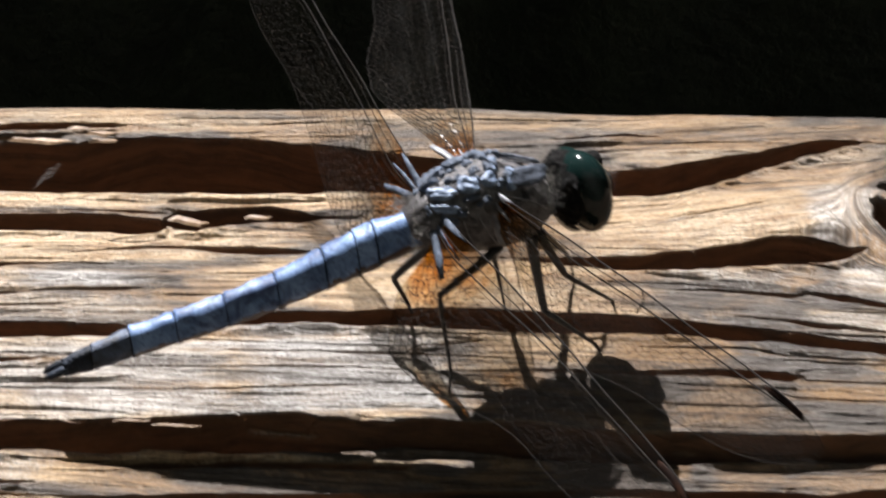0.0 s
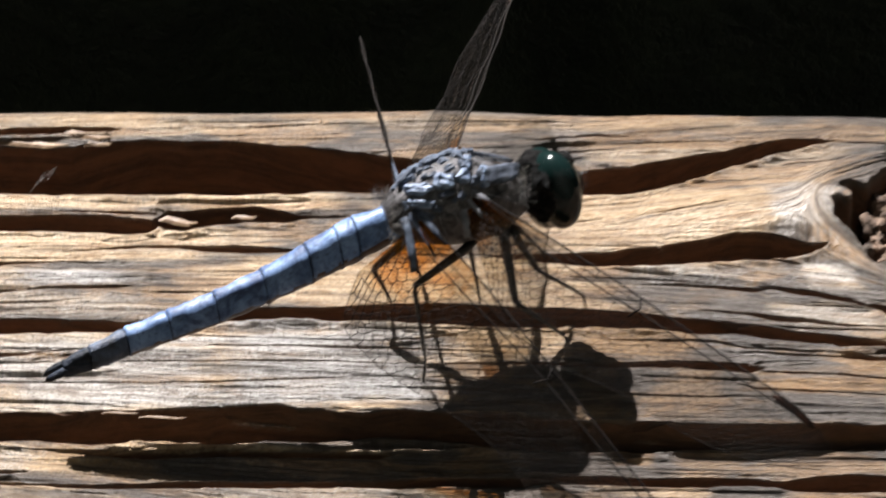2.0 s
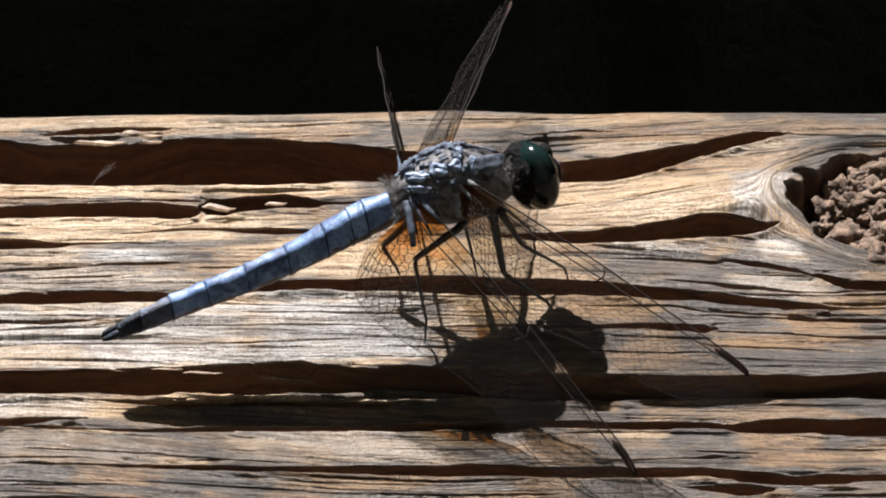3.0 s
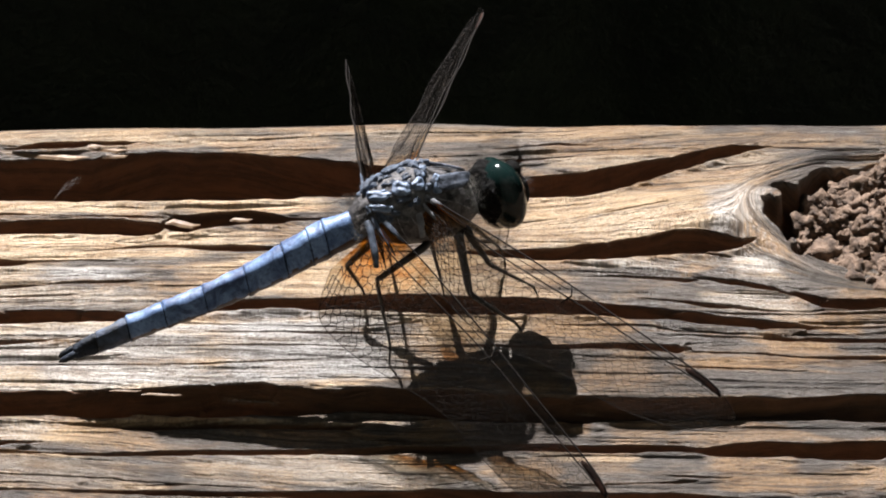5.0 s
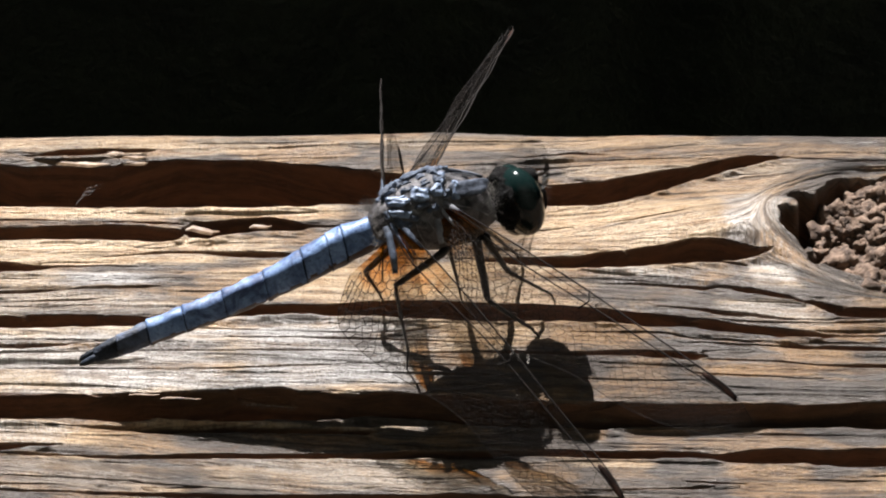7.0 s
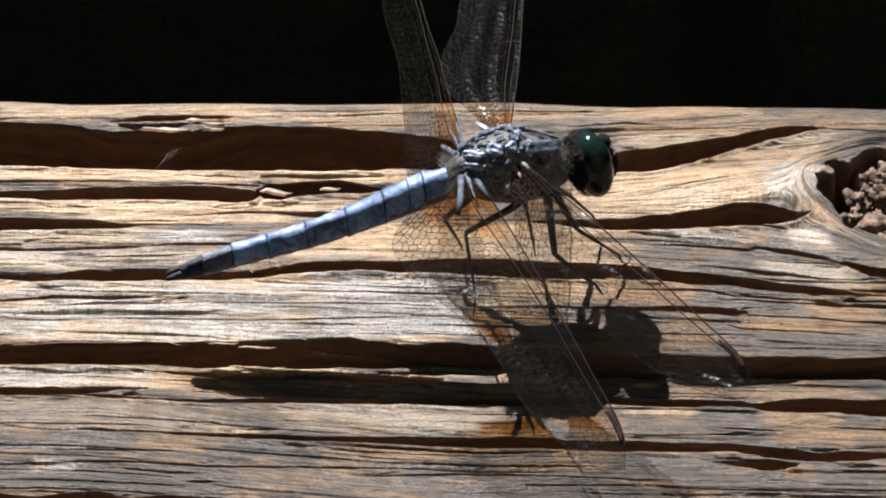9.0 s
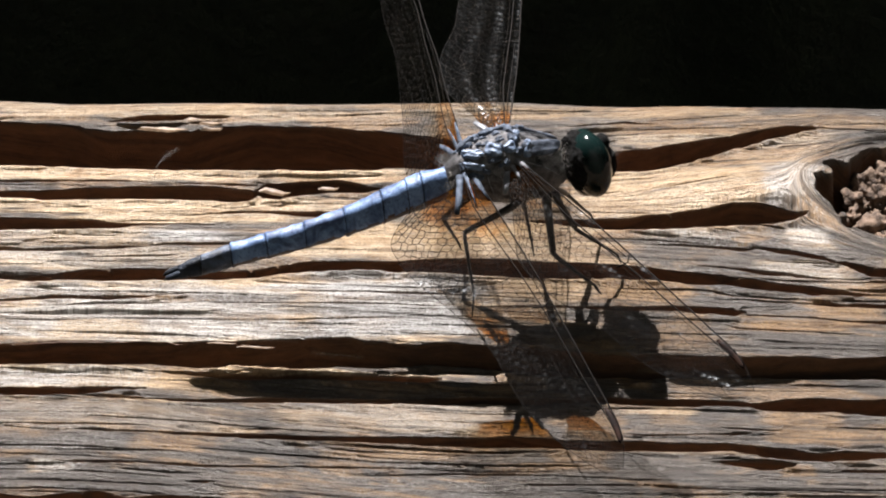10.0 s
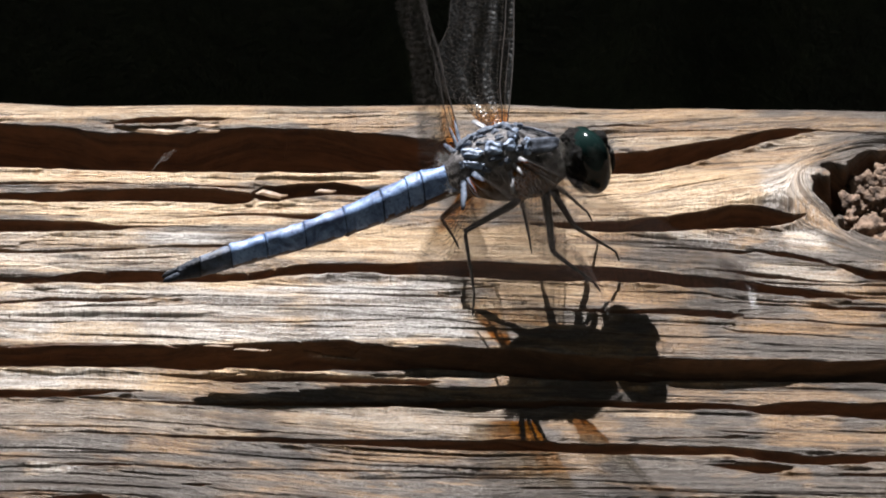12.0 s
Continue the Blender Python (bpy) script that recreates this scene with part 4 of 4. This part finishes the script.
for side in (-1, 1):
    # bright plates between the wings, dull ones round them
    for x, y, size, turn in ((-3.5, 0.78, (0.98, 0.34, 0.36), 4), (-3.5, 1.42, (0.95, 0.32, 0.32), 4), (-1.85, 1.08, (0.68, 0.48, 0.38), 14), (-0.6, 1.15, (0.58, 0.55, 0.38), -30), (0.75, 1.25, (0.32, 0.58, 0.32), 8)):
        thorax_plate(x, side * y, size, side * turn, PLATE if side < 0 else MID)
    for x, y, size, turn in ((-1.87, 1.65, (0.56, 0.18, 0.22), 4), (-1.0, 1.9, (0.30, 0.27, 0.25), 20), (-3.3, 1.85, (0.42, 0.36, 0.26), 20), (0.05, 1.45, (0.26, 0.36, 0.25), 0), (-2.65, 1.9, (0.34, 0.25, 0.24), 25), (-1.25, 0.38, (0.42, 0.28, 0.26), 0), (-0.26, 0.50, (0.38, 0.30, 0.27), 10), (-2.5, 0.35, (0.45, 0.18, 0.20), 0), (-4.35, 0.95, (0.20, 0.42, 0.20), 0)):
        thorax_plate(x, side * y, size, side * turn, MID)
    # small knobs and hinges crowded round the wing roots
    rnd = random.Random(61 + side)
    for _ in range(20):
        x, y = rnd.uniform(-4.3, 0.7), rnd.uniform(0.15, 2.15)
        d = rnd.uniform(0.10, 0.24)
        thorax_plate(x, side * y, (d * rnd.uniform(0.8, 2.0), d, 0.17), rnd.uniform(-60, 60), rnd.choice((MID, MID, THORAX, SHIELD, PLATE)), rnd.uniform(-0.05, 0.08))
    # the broad front shields, and low side walls
    thorax_plate(2.0, side * 1.02, (1.75, 0.62, 0.16), side * -4, SHIELD, -0.02)
    for x, y, size, turn in ((1.3, 2.05, (1.1, 0.30, 0.12), -20), (-0.6, 2.25, (0.8, 0.36, 0.12), 20), (-2.3, 2.15, (0.7, 0.32, 0.12), 24)):
        thorax_plate(x, side * y, size, side * turn, THORAX, -0.05)
    suture((-0.05, side * 1.89, 12.33), (3.7, side * 1.0, 9.3))
    suture((0.25, side * 2.2, 11.6), (2.9, side * 1.5, 8.2))
    suture((-1.6, side * 2.25, 11.4), (-0.2, side * 2.2, 8.7), 0.045)
    suture((-2.6, side * 2.1, 11.5), (-1.6, side * 2.1, 9.0), 0.045)
    suture((0.5, side * 0.12, 13.4), (3.4, side * 0.12, 11.2), 0.045)


def on_thorax(rnd):
    x = rnd.uniform(-5, 4.5)
    a = rnd.uniform(0.1, math.pi - 0.1)
    r = 3.12 - 0.10 * (x + 0.6) ** 2
    ry = min(2.42, r)
    return (x, ry * math.cos(a), 10.3 + r * math.sin(a) * 0.98), (0.3 if x > 2 else -0.2, math.cos(a), math.sin(a))


bm = bmesh.new()
hairs(bm, 700, on_thorax, 0.6, 0.0065, 4)
hairs(bm, 260, lambda r: ((r.uniform(2.6, 4.3), 1.5 * math.cos(a := r.uniform(0.2, 3.0)), 9.7 + 1.7 * math.sin(a)), (0.5, math.cos(a), math.sin(a))), 0.8, 0.008, 14)
hairs(bm, 450, lambda r: ((r.uniform(-5.6, -4.2), 1.5 * math.cos(a := r.uniform(-0.3, 3.4)), 10.0 + 1.5 * math.sin(a)), (-0.5, math.cos(a), math.sin(a))), 0.9, 0.011, 5)
part("fuzz", bm, HAIR, thorax)

# the head is cocked to one side
bm = bmesh.new()
ball(bm, (5.15, -0.2, 10.2), (1.2, 2.4, 2.25), level=5)
roughen(bm, 0.3, 0.7)
roughen(bm, 0.22, 0.28)
head = part("head", bm, FUR, dragonfly, "black hairy head with large eyes")
for side in (-1, 1):
    bm = bmesh.new()
    ball(bm, (0, 0, 0), (1.55, 2.15, 2.75), level=5)
    ob = part("eye", bm, EYE, head, "glossy dark green compound eye")
    ob.matrix_basis = mm_pose(6.05, side * 0.85 - 0.1, 9.62 - side * 0.55, side * -4 - 16, -6, side * -10)
bm = bmesh.new()
ball(bm, (7.35, 0.6, 11.0), (0.6, 0.75, 0.7), level=3)
ball(bm, (7.6, 0, 9.3), (0.8, 1.1, 1.5), level=3)
roughen(bm, 0.1, 0.4)
part("face", bm, FUR, head)
bm = bmesh.new()
hairs(bm, 300, lambda r: ((r.uniform(4.0, 5.4), r.uniform(-2.2, 1.6), 9.9 + r.uniform(0.2, 2.2)), (-0.5, -0.5, 1)), 0.7, 0.010, 8)
hairs(bm, 60, lambda r: ((7.9, r.uniform(-0.7, 0.7), r.uniform(9, 11.5)), (1, 0, 0.2)), 0.7, 0.014, 9)
part("fuzz", bm, DARK_HAIR, head)
bm = bmesh.new()
hairs(bm, 40, lambda r: ((r.uniform(3.7, 4.4), r.uniform(-1.6, 1.4), 10.2 + r.uniform(0.6, 1.9)), (-0.6, -0.3, 1)), 0.8, 0.010, 18)
part("fuzz", bm, HAIR, head)


# ---- wings: span along x, leading edge towards +y, root at the origin ----
def fore_edges(s):
    lead = 0.25 + 0.55 * math.sin(min(1, s / 0.5) * math.pi / 2) - 1.2 * max(0, (s - 0.86) / 0.14) ** 2.2
    trail = -1.5 - 3.8 * step(np.array(s / 0.27)).item() - 0.3 * math.sin(math.pi * s) + 1.0 * step(np.array((s - 0.36) / 0.22)).item() + 2.9 * max(0, (s - 0.60) / 0.40) ** 2.4
    return lead, min(trail, lead - 0.02)


def hind_edges(s):
    lead = 0.25 + 0.5 * math.sin(min(1, s / 0.45) * math.pi / 2) - 1.3 * max(0, (s - 0.85) / 0.15) ** 2.2
    trail = -4.4 - 3.7 * math.sin(min(1, s / 0.11) * math.pi / 2) + 3.2 * step(np.array((s - 0.12) / 0.45)).item() + 3.2 * max(0, (s - 0.62) / 0.38) ** 2.2
    return lead, min(trail, lead - 0.02)


def build_wing(name, length, edges, seed, film):
    rnd = random.Random(seed)

    def spot(s, f):
        lead, trail = edges(s)
        y = lead + (trail - lead) * f
        fold = 0.10 * math.sin(f * 19) * (1 - f) + 0.06 * math.sin(s * 23 + f * 7) + 0.25 * math.sin(s * 2.6) * f * f
        return Vector((length * s, y, fold))

    bm = bmesh.new()
    ns, nf = 70, 20
    grid = [[bm.verts.new(spot(0.012 + 0.986 * i / ns, j / nf)) for j in range(nf + 1)] for i in range(ns + 1)]
    for i in range(ns):
        for j in range(nf):
            bm.faces.new((grid[i][j], grid[i + 1][j], grid[i + 1][j + 1], grid[i][j + 1]))
    wing = part(name, bm, film, dragonfly, "clear veined wing with an amber base")

    bm = bmesh.new()

    def vein(pts, r):
        tube(bm, pts, [r] * len(pts), 4)

    def line(f0, f1, s0, s1, r, n=26):
        pts = []
        for k in range(n + 1):
            s = s0 + (s1 - s0) * k / n
            pts.append(spot(s, f0 + (f1 - f0) * k / n))
        vein(pts, r)

    line(0, 0, 0.0, 0.93, 0.055, 40)
    line(0, 0, 0.93, 0.999, 0.020, 12)
    line(0.10, 0.06, 0.0, 0.46, 0.030)
    line(0.17, 0.11, 0.0, 0.90, 0.050, 34)
    line(1, 1, 0.012, 0.999, 0.022, 60)
    # main lengthwise veins fan out from the root and bend to the hind edge
    for f0, f1, s1, r in ((0.20, 0.16, 0.93, 0.015), (0.26, 0.42, 0.86, 0.012), (0.34, 0.72, 0.62, 0.011), (0.46, 0.97, 0.52, 0.012), (0.62, 0.98, 0.36, 0.012)):
        pts = []
        for k in range(25):
            q = k / 24
            pts.append(spot(0.012 + (s1 - 0.012) * q, f0 + (f1 - f0) * (0.35 * q + 0.65 * q ** 2.4)))
        vein(pts, r)
    # ladder of cross veins behind the front edge
    for f0, f1, gap in ((0.0, 0.13, 0.032), (0.12, 0.22, 0.036)):
        s = 0.05
        while s < 0.96:
            vein([spot(s, f0), spot(s + 0.004, f1)], 0.013)
            s += gap * rnd.uniform(0.8, 1.25)
    # the net: uneven six-sided cells, smaller towards the hind edge
    rows = [0.20, 0.29, 0.38, 0.46, 0.54, 0.61, 0.68, 0.74, 0.80, 0.86, 0.92, 1.0]
    half = 0.0125
    count = int(0.95 / half)
    knots = {}
    for j, f in enumerate(rows):
        for k in range(count):
            inner = 0 < j < len(rows) - 1
            s = 0.03 + k * half + (half * 0.35 * rnd.uniform(-1, 1) if inner else 0)
            bow = (0.020 if (k + j) % 2 else -0.020) + 0.014 * rnd.uniform(-1, 1) if inner else 0
            lead, trail = edges(s)
            knots[j, k] = spot(s, f + bow) if lead - trail > 0.7 else None
    for (j, k), p in knots.items():
        if p is None:
            continue
        q = knots.get((j, k + 1))
        if q is not None and 0 < j < len(rows) - 1:
            vein([p, q], 0.0125 + 0.020 * max(0, 1 - 2.6 * k / count))
        q = knots.get((j + 1, k))
        if q is not None and (k + j) % 2:
            vein([p, q], 0.0125 + 0.020 * max(0, 1 - 2.6 * k / count))
    # the notch half way along the front edge
    vein([spot(0.46, 0), spot(0.475, 0.10), spot(0.46, 0.24)], 0.06)
    part("vein_net", bm, VEIN, wing, "dark net of wing veins")

    bm = bmesh.new()
    n = 8
    pts = [spot(0.825 + 0.11 * k / n, 0.06) for k in range(n + 1)]
    tube(bm, pts, [0.10, 0.20, 0.23, 0.24, 0.24, 0.24, 0.22, 0.18, 0.08], 8, flat=1.0)
    for v in bm.verts:
        v.co.z *= 0.22
    part("stigma", bm, STIGMA, wing, "dark brown wing spot")

    bm = bmesh.new()
    far = 1.0 if edges is hind_edges else 0.55
    tube(bm, [(-0.5, 0.1, 0), (0.3 * far, 0.15, 0.05), (1.4 * far, 0.2, 0.06), (2.6 * far, 0.3, 0.04)], [0.30, 0.26, 0.22, 0.10], 8)
    tube(bm, [(-0.5, -0.3, 0), (0.5 * far, -0.45, 0.1), (1.8 * far, -0.6, 0.05), (2.9 * far, -0.8, 0.0)], [0.25, 0.16, 0.14, 0.05], 8)
    tube(bm, [(-0.5, -0.8, 0), (0.3 * far, -1.1, 0.05), (1.5 * far, -1.7, 0.05), (2.6 * far, -2.4, 0.0)], [0.3, 0.26, 0.30, 0.20], 8)
    for v in bm.verts:
        v.co.z *= 0.55
    part("wing_root", bm, MID if edges is hind_edges else SUTURE, wing, "dull blue-grey wing root")
    return wing


def attitude(root, span, lead):
    """Pose in body space from a root, the span's direction and the way the front edge faces."""
    x = Vector(span).normalized()
    y = Vector(lead)
    y = (y - x * y.dot(x)).normalized()
    z = x.cross(y)
    m = Matrix((x, y, z)).transposed().to_4x4()
    m.translation = Vector(root) * MM
    return m


forewing_right = build_wing("forewing", 28.0, fore_edges, 21, MEMBRANE)
hindwing_right = build_wing("hindwing", 28.0, hind_edges, 22, MEMBRANE_HIND)
forewing_left = build_wing("forewing", 28.0, fore_edges, 23, MEMBRANE)
hindwing_left = build_wing("hindwing", 28.0, hind_edges, 24, MEMBRANE_HIND)


# ---- legs ----
def build_leg(hip, knee, ankle, toe, thick):
    """A leg whose origin is its hip."""
    hip = Vector(hip)
    k, a, t = (Vector(p) - hip for p in (knee, ankle, toe))
    bm = bmesh.new()
    tube(bm, [(0, 0, 0.3), k * 0.15, k * 0.5, k * 0.9, k], [0.42 * thick, 0.36 * thick, 0.30 * thick, 0.25 * thick, 0.2 * thick], 8)
    leg = part("leg", bm, BLACK, dragonfly, "thin black spiny leg")
    leg.location = hip * MM
    bm = bmesh.new()
    tube(bm, [k * 0.97, k + (a - k) * 0.08, k + (a - k) * 0.5, a], [0.2 * thick, 0.19 * thick, 0.15 * thick, 0.11 * thick], 7)
    for s in range(1, 8):
        p = k + (a - k) * s / 8
        for side in (-1, 1):
            w = Vector((0.15 * side, -0.3 * side, 0.15)) + (a - k).normalized() * 0.35
            tube(bm, [p, p + w], [0.028, 0.008], 3, cap=False)
    part("shin", bm, BLACK, leg)
    bm = bmesh.new()
    tube(bm, [a, a + (t - a) * 0.3, a + (t - a) * 0.65 + Vector((0, 0, 0.05)), t], [0.10 * thick, 0.11 * thick, 0.09 * thick, 0.04], 6)
    part("foot", bm, BLACK, leg)
    return leg


build_leg((0.2, -1.4, 7.7), (-4.9, -4.0, 7.7), (-4.2, -4.6, 1.8), (-4.4, -4.8, -0.4), 0.9)
build_leg((2.4, -1.2, 7.9), (2.5, -3.5, 3.7), (5.8, -4.3, 0.5), (6.3, -4.5, -0.4), 1.1)
build_leg((3.2, -0.9, 7.5), (4.9, -1.5, 4.2), (8.5, -1.3, 0.8), (8.9, -1.2, -0.4), 0.9)
build_leg((-1.8, 1.4, 7.9), (-5.1, 2.5, 4.0), (-3.8, 3.1, 1.0), (-3.4, 3.3, -0.2), 1.0)
build_leg((0.8, 1.2, 7.5), (1.6, 2.0, 4.0), (2.0, 1.5, 1.4), (2.2, 1.2, -0.2), 0.9)
build_leg((2.8, 0.9, 7.4), (5.2, 2.6, 4.6), (7.6, 3.6, 1.2), (8.1, 3.8, 0.0), 0.9)


# ---- small things on the timber ----
def crumbs():
    clump = tagged(new("dirt_clump"), "crumbly dried brown dirt filling the rotted knot", "dirt")
    rnd = random.Random(5)
    for n in range(560):
        a, r = rnd.uniform(0, math.tau), rnd.random() ** 0.55
        x, y = HOLLOW[0] + 2.6 + 9.4 * r * math.cos(a), HOLLOW[1] - 1.4 + 8.6 * r * math.sin(a)
        # the pit beside the rim stays empty
        if x < 30.6 + 0.05 * (y - 5) ** 2 and 0.2 < y < 10.0 or y > 12 or x < 28.6:
            continue
        size = rnd.uniform(0.35, 0.8) + 0.8 * rnd.random() ** 3
        bm = bmesh.new()
        ball(bm, (0, 0, 0), (size, size * rnd.uniform(0.65, 1.0), size * rnd.uniform(0.6, 0.9)), level=3)
        roughen(bm, 0.75 * size, 0.6 * size, rnd.uniform(0, 50))
        roughen(bm, 0.35 * size, 0.24 * size, rnd.uniform(0, 50))
        ob = part("crumb", bm, DIRT, clump)
        bank = 0.9 * min(1, max(0, (x - 31) / 5))
        ob.matrix_basis = mm_pose(x, y, -2.4 + bank + rnd.uniform(0, 2.6) * (1 - 0.4 * r) - 0.4 * size, rnd.uniform(0, 360), rnd.uniform(0, 360), rnd.uniform(0, 360))


crumbs()


def fibre():
    bm = bmesh.new()
    rnd = random.Random(8)
    for _ in range(6):
        a, b, c = (rnd.uniform(-1, 1) for _ in range(3))
        tube(bm, [(-29.1 + 0.1 * a, 8.3 + 0.1 * b, -0.6), (-28.6 + 0.12 * c, 8.9 + 0.2 * a, -0.2), (-28.0 + 0.2 * b, 9.5 + 0.3 * c, 0.1 + 0.2 * a), (-27.3 + 0.35 * a, 10.4 + 0.5 * b, 0.2 + 0.5 * c)], [0.010, 0.011, 0.008, 0.003], 4)
    tagged(part("plant_fibre", bm, HAIR), "pale wispy plant fibre caught in the wood", "fibre")


def splinter(x, y, z, length, wide, turn, tilt):
    bm = bmesh.new()
    tube(bm, [(-length / 2, 0, 0), (-length * 0.3, wide * 0.3, 0.05), (0, 0, 0.08), (length * 0.3, -wide * 0.25, 0.04), (length / 2, 0.05, 0)], [wide * 0.15, wide * 0.45, wide * 0.5, wide * 0.4, wide * 0.08], 6, flat=1.0)
    for v in bm.verts:
        v.co.z *= 0.45
    roughen(bm, 0.2 * wide, 0.5, x)
    ob = tagged(part("wood_splinter", bm, CHIP, smooth=False), "small pale splinter lying on the weathered beam", "splinter", "splinters on the beam")
    ob.matrix_basis = mm_pose(x, y, z, 0, tilt, turn)


fibre()
for chip in ((-19.2, -19.3, -1.7, 2.2, 0.7, 15, 4), (-18.2, -14.75, -0.36, 3.0, 0.24, 1, 2), (-20.9, -14.52, -0.18, 2.4, 0.18, -2, -2),
             (-18.4, 4.9, -0.35, 2.7, 0.8, -2, 2), (-13.2, 4.5, -0.5, 8.0, 0.55, 4, 0), (-13.8, 5.2, -0.2, 1.8, 0.5, 3, -3), (-36.0, 5.5, -0.7, 2.6, 0.4, 0, 1),
             (-30.5, 13.4, 0.0, 7.8, 0.85, -3, 0), (-25.6, 14.2, 0.05, 3.6, 0.8, -4, 0), (-24.6, 13.4, -0.1, 2.2, 0.6, 14, 2), (24.0, -11.0, -0.4, 2.6, 0.4, -3, 1)):
    splinter(*chip)


# ---- what moves ----
def motions():
    def body(x, y, z, yaw, pitch):
        return mm_pose(x, y, z) @ pose(0, 0, 0, 0, 0, yaw) @ pose(0, 0, 0, 0, -pitch, 0)

    first, perch, lower = body(0.67, -6.37, 0.15, 21.8, 0.8), body(0.80, -5.95, 0.15, 21.1, -0.6), body(0.75, -6.27, 0.24, 21.0, -0.4)
    tilted, settled, last = body(1.31, -5.69, 1.10, 16.6, 1.2), body(1.93, -6.38, 1.12, 14.7, -0.8), body(2.04, -6.11, 1.36, 16.3, -1.2)
    walk(dragonfly, [(0.0, first), (0.25, first), (0.45, perch), (3.7, perch), (5.3, lower), (7.2, lower), (8.8, tilted), (9.0, settled), (11.6, settled), (12.0, last)])

    def hang(pitch, yaw=0):
        return Matrix.Translation(HINGE * MM) @ pose(0, 0, 0, 0, -pitch, yaw)

    walk(abdomen, [(0.0, hang(3.2, -7.5)), (0.25, hang(3.2, -7.5)), (0.5, hang(4.0, -3.5)), (3.7, hang(3.2, -2.2)), (5.3, hang(6.2, -6.1)), (7.2, hang(6.2, -6.1)), (8.8, hang(-0.7, 3.5)), (9.0, hang(1.0, -0.8)), (11.5, hang(1.0, -0.8)), (12.0, hang(0.0, 0.1))])

    def wing(root, side, span, lead):
        return attitude((root[0], side * root[1], root[2]), (span[0], side * span[1], span[2]), (lead[0], side * lead[1], lead[2]))

    fore, hind = (-0.3, 1.8, 12.2), (-3.8, 1.8, 11.4)
    # near pair
    f_first, h_first = wing(fore, -1, (6.4, 26.2, 1.6), (0.30, -0.15, 0.94)), wing(hind, -1, (2.7, 26.8, -0.4), (0.58, -0.2, 0.79))
    f_low, h_low = wing(fore, -1, (13.1, 23.1, -5.0), (0.70, -0.15, 0.68)), wing(hind, -1, (8.0, 23.3, -10.8), (0.72, -0.23, 0.65))
    f_mid, h_mid = wing(fore, -1, (13.3, 23.0, -4.6), (0.70, -0.15, 0.68)), wing(hind, -1, (8.1, 23.9, -9.6), (0.70, -0.22, 0.68))
    f_late, h_late = wing(fore, -1, (14.7, 21.6, -6.9), (0.7, -0.15, 0.7)), wing(hind, -1, (7.6, 24.5, -8.6), (0.76, -0.237, 0.605))
    f_up, h_up = wing(fore, -1, (11.2, 24.3, -3.3), (0.80, -0.24, 0.54)), wing(hind, -1, (5.2, 25.6, -6.6), (0.91, -0.27, 0.31))
    f_beat, h_beat = wing(fore, -1, (10.0, 24.0, 5.0), (0.6, -0.24, 0.75)), wing(hind, -1, (2.0, 25.0, 9.0), (0.7, -0.2, 0.68))
    walk(forewing_right, [(0.0, f_first), (0.3, f_first), (0.4, f_low), (3.7, f_low), (5.3, f_mid), (7.2, f_mid), (8.8, f_late), (8.9, f_up), (11.8, f_up), (11.9, f_up), (12.0, f_beat)])
    walk(hindwing_right, [(0.0, h_first), (0.3, h_first), (0.4, h_low), (3.7, h_low), (5.3, h_mid), (7.2, h_mid), (8.8, h_late), (8.9, h_up), (11.8, h_up), (11.9, h_up), (12.0, h_beat)])
    # far pair
    f_first, h_first = wing(fore, 1, (8.1, 25.7, -1.3), (0.95, -0.26, -0.17)), wing(hind, 1, (-1.6, 26.5, 4.9), (0.35, -0.13, 0.93))
    f_low, h_low = wing(fore, 1, (14.4, 22.5, -3.9), (0.76, 0.05, 0.65)), wing(hind, 1, (7.0, 25.1, -7.0), (-0.11, 0.30, 0.95))
    f_mid, h_mid = wing(fore, 1, (15.2, 21.9, -4.4), (0.77, 0.04, 0.64)), wing(hind, 1, (8.1, 24.5, -7.9), (0.10, 0.22, 0.97))
    f_late, h_late = wing(fore, 1, (13.9, 22.3, -6.2), (0.72, 0.05, 0.69)), wing(hind, 1, (5.3, 25.7, -6.4), (0.25, 0.05, 0.96))
    f_up, h_up = wing(fore, 1, (7.3, 26.0, -0.7), (0.97, -0.26, -0.02)), wing(hind, 1, (-0.3, 26.6, 4.5), (0.40, -0.12, 0.91))
    h_beat = wing(hind, 1, (1.4, 26.5, 4.5), (0.24, -0.1, 0.96))
    walk(forewing_left, [(0.0, f_first), (0.3, f_first), (0.4, f_low), (5.5, f_low), (6.0, f_mid), (7.2, f_mid), (8.8, f_late), (8.9, f_up), (12.0, f_up)])
    walk(hindwing_left, [(0.0, h_first), (0.3, h_first), (0.4, h_low), (5.5, h_low), (6.0, h_mid), (7.2, h_mid), (8.8, h_late), (8.9, h_up), (11.8, h_up), (11.9, h_up), (12.0, h_beat)])


motions()
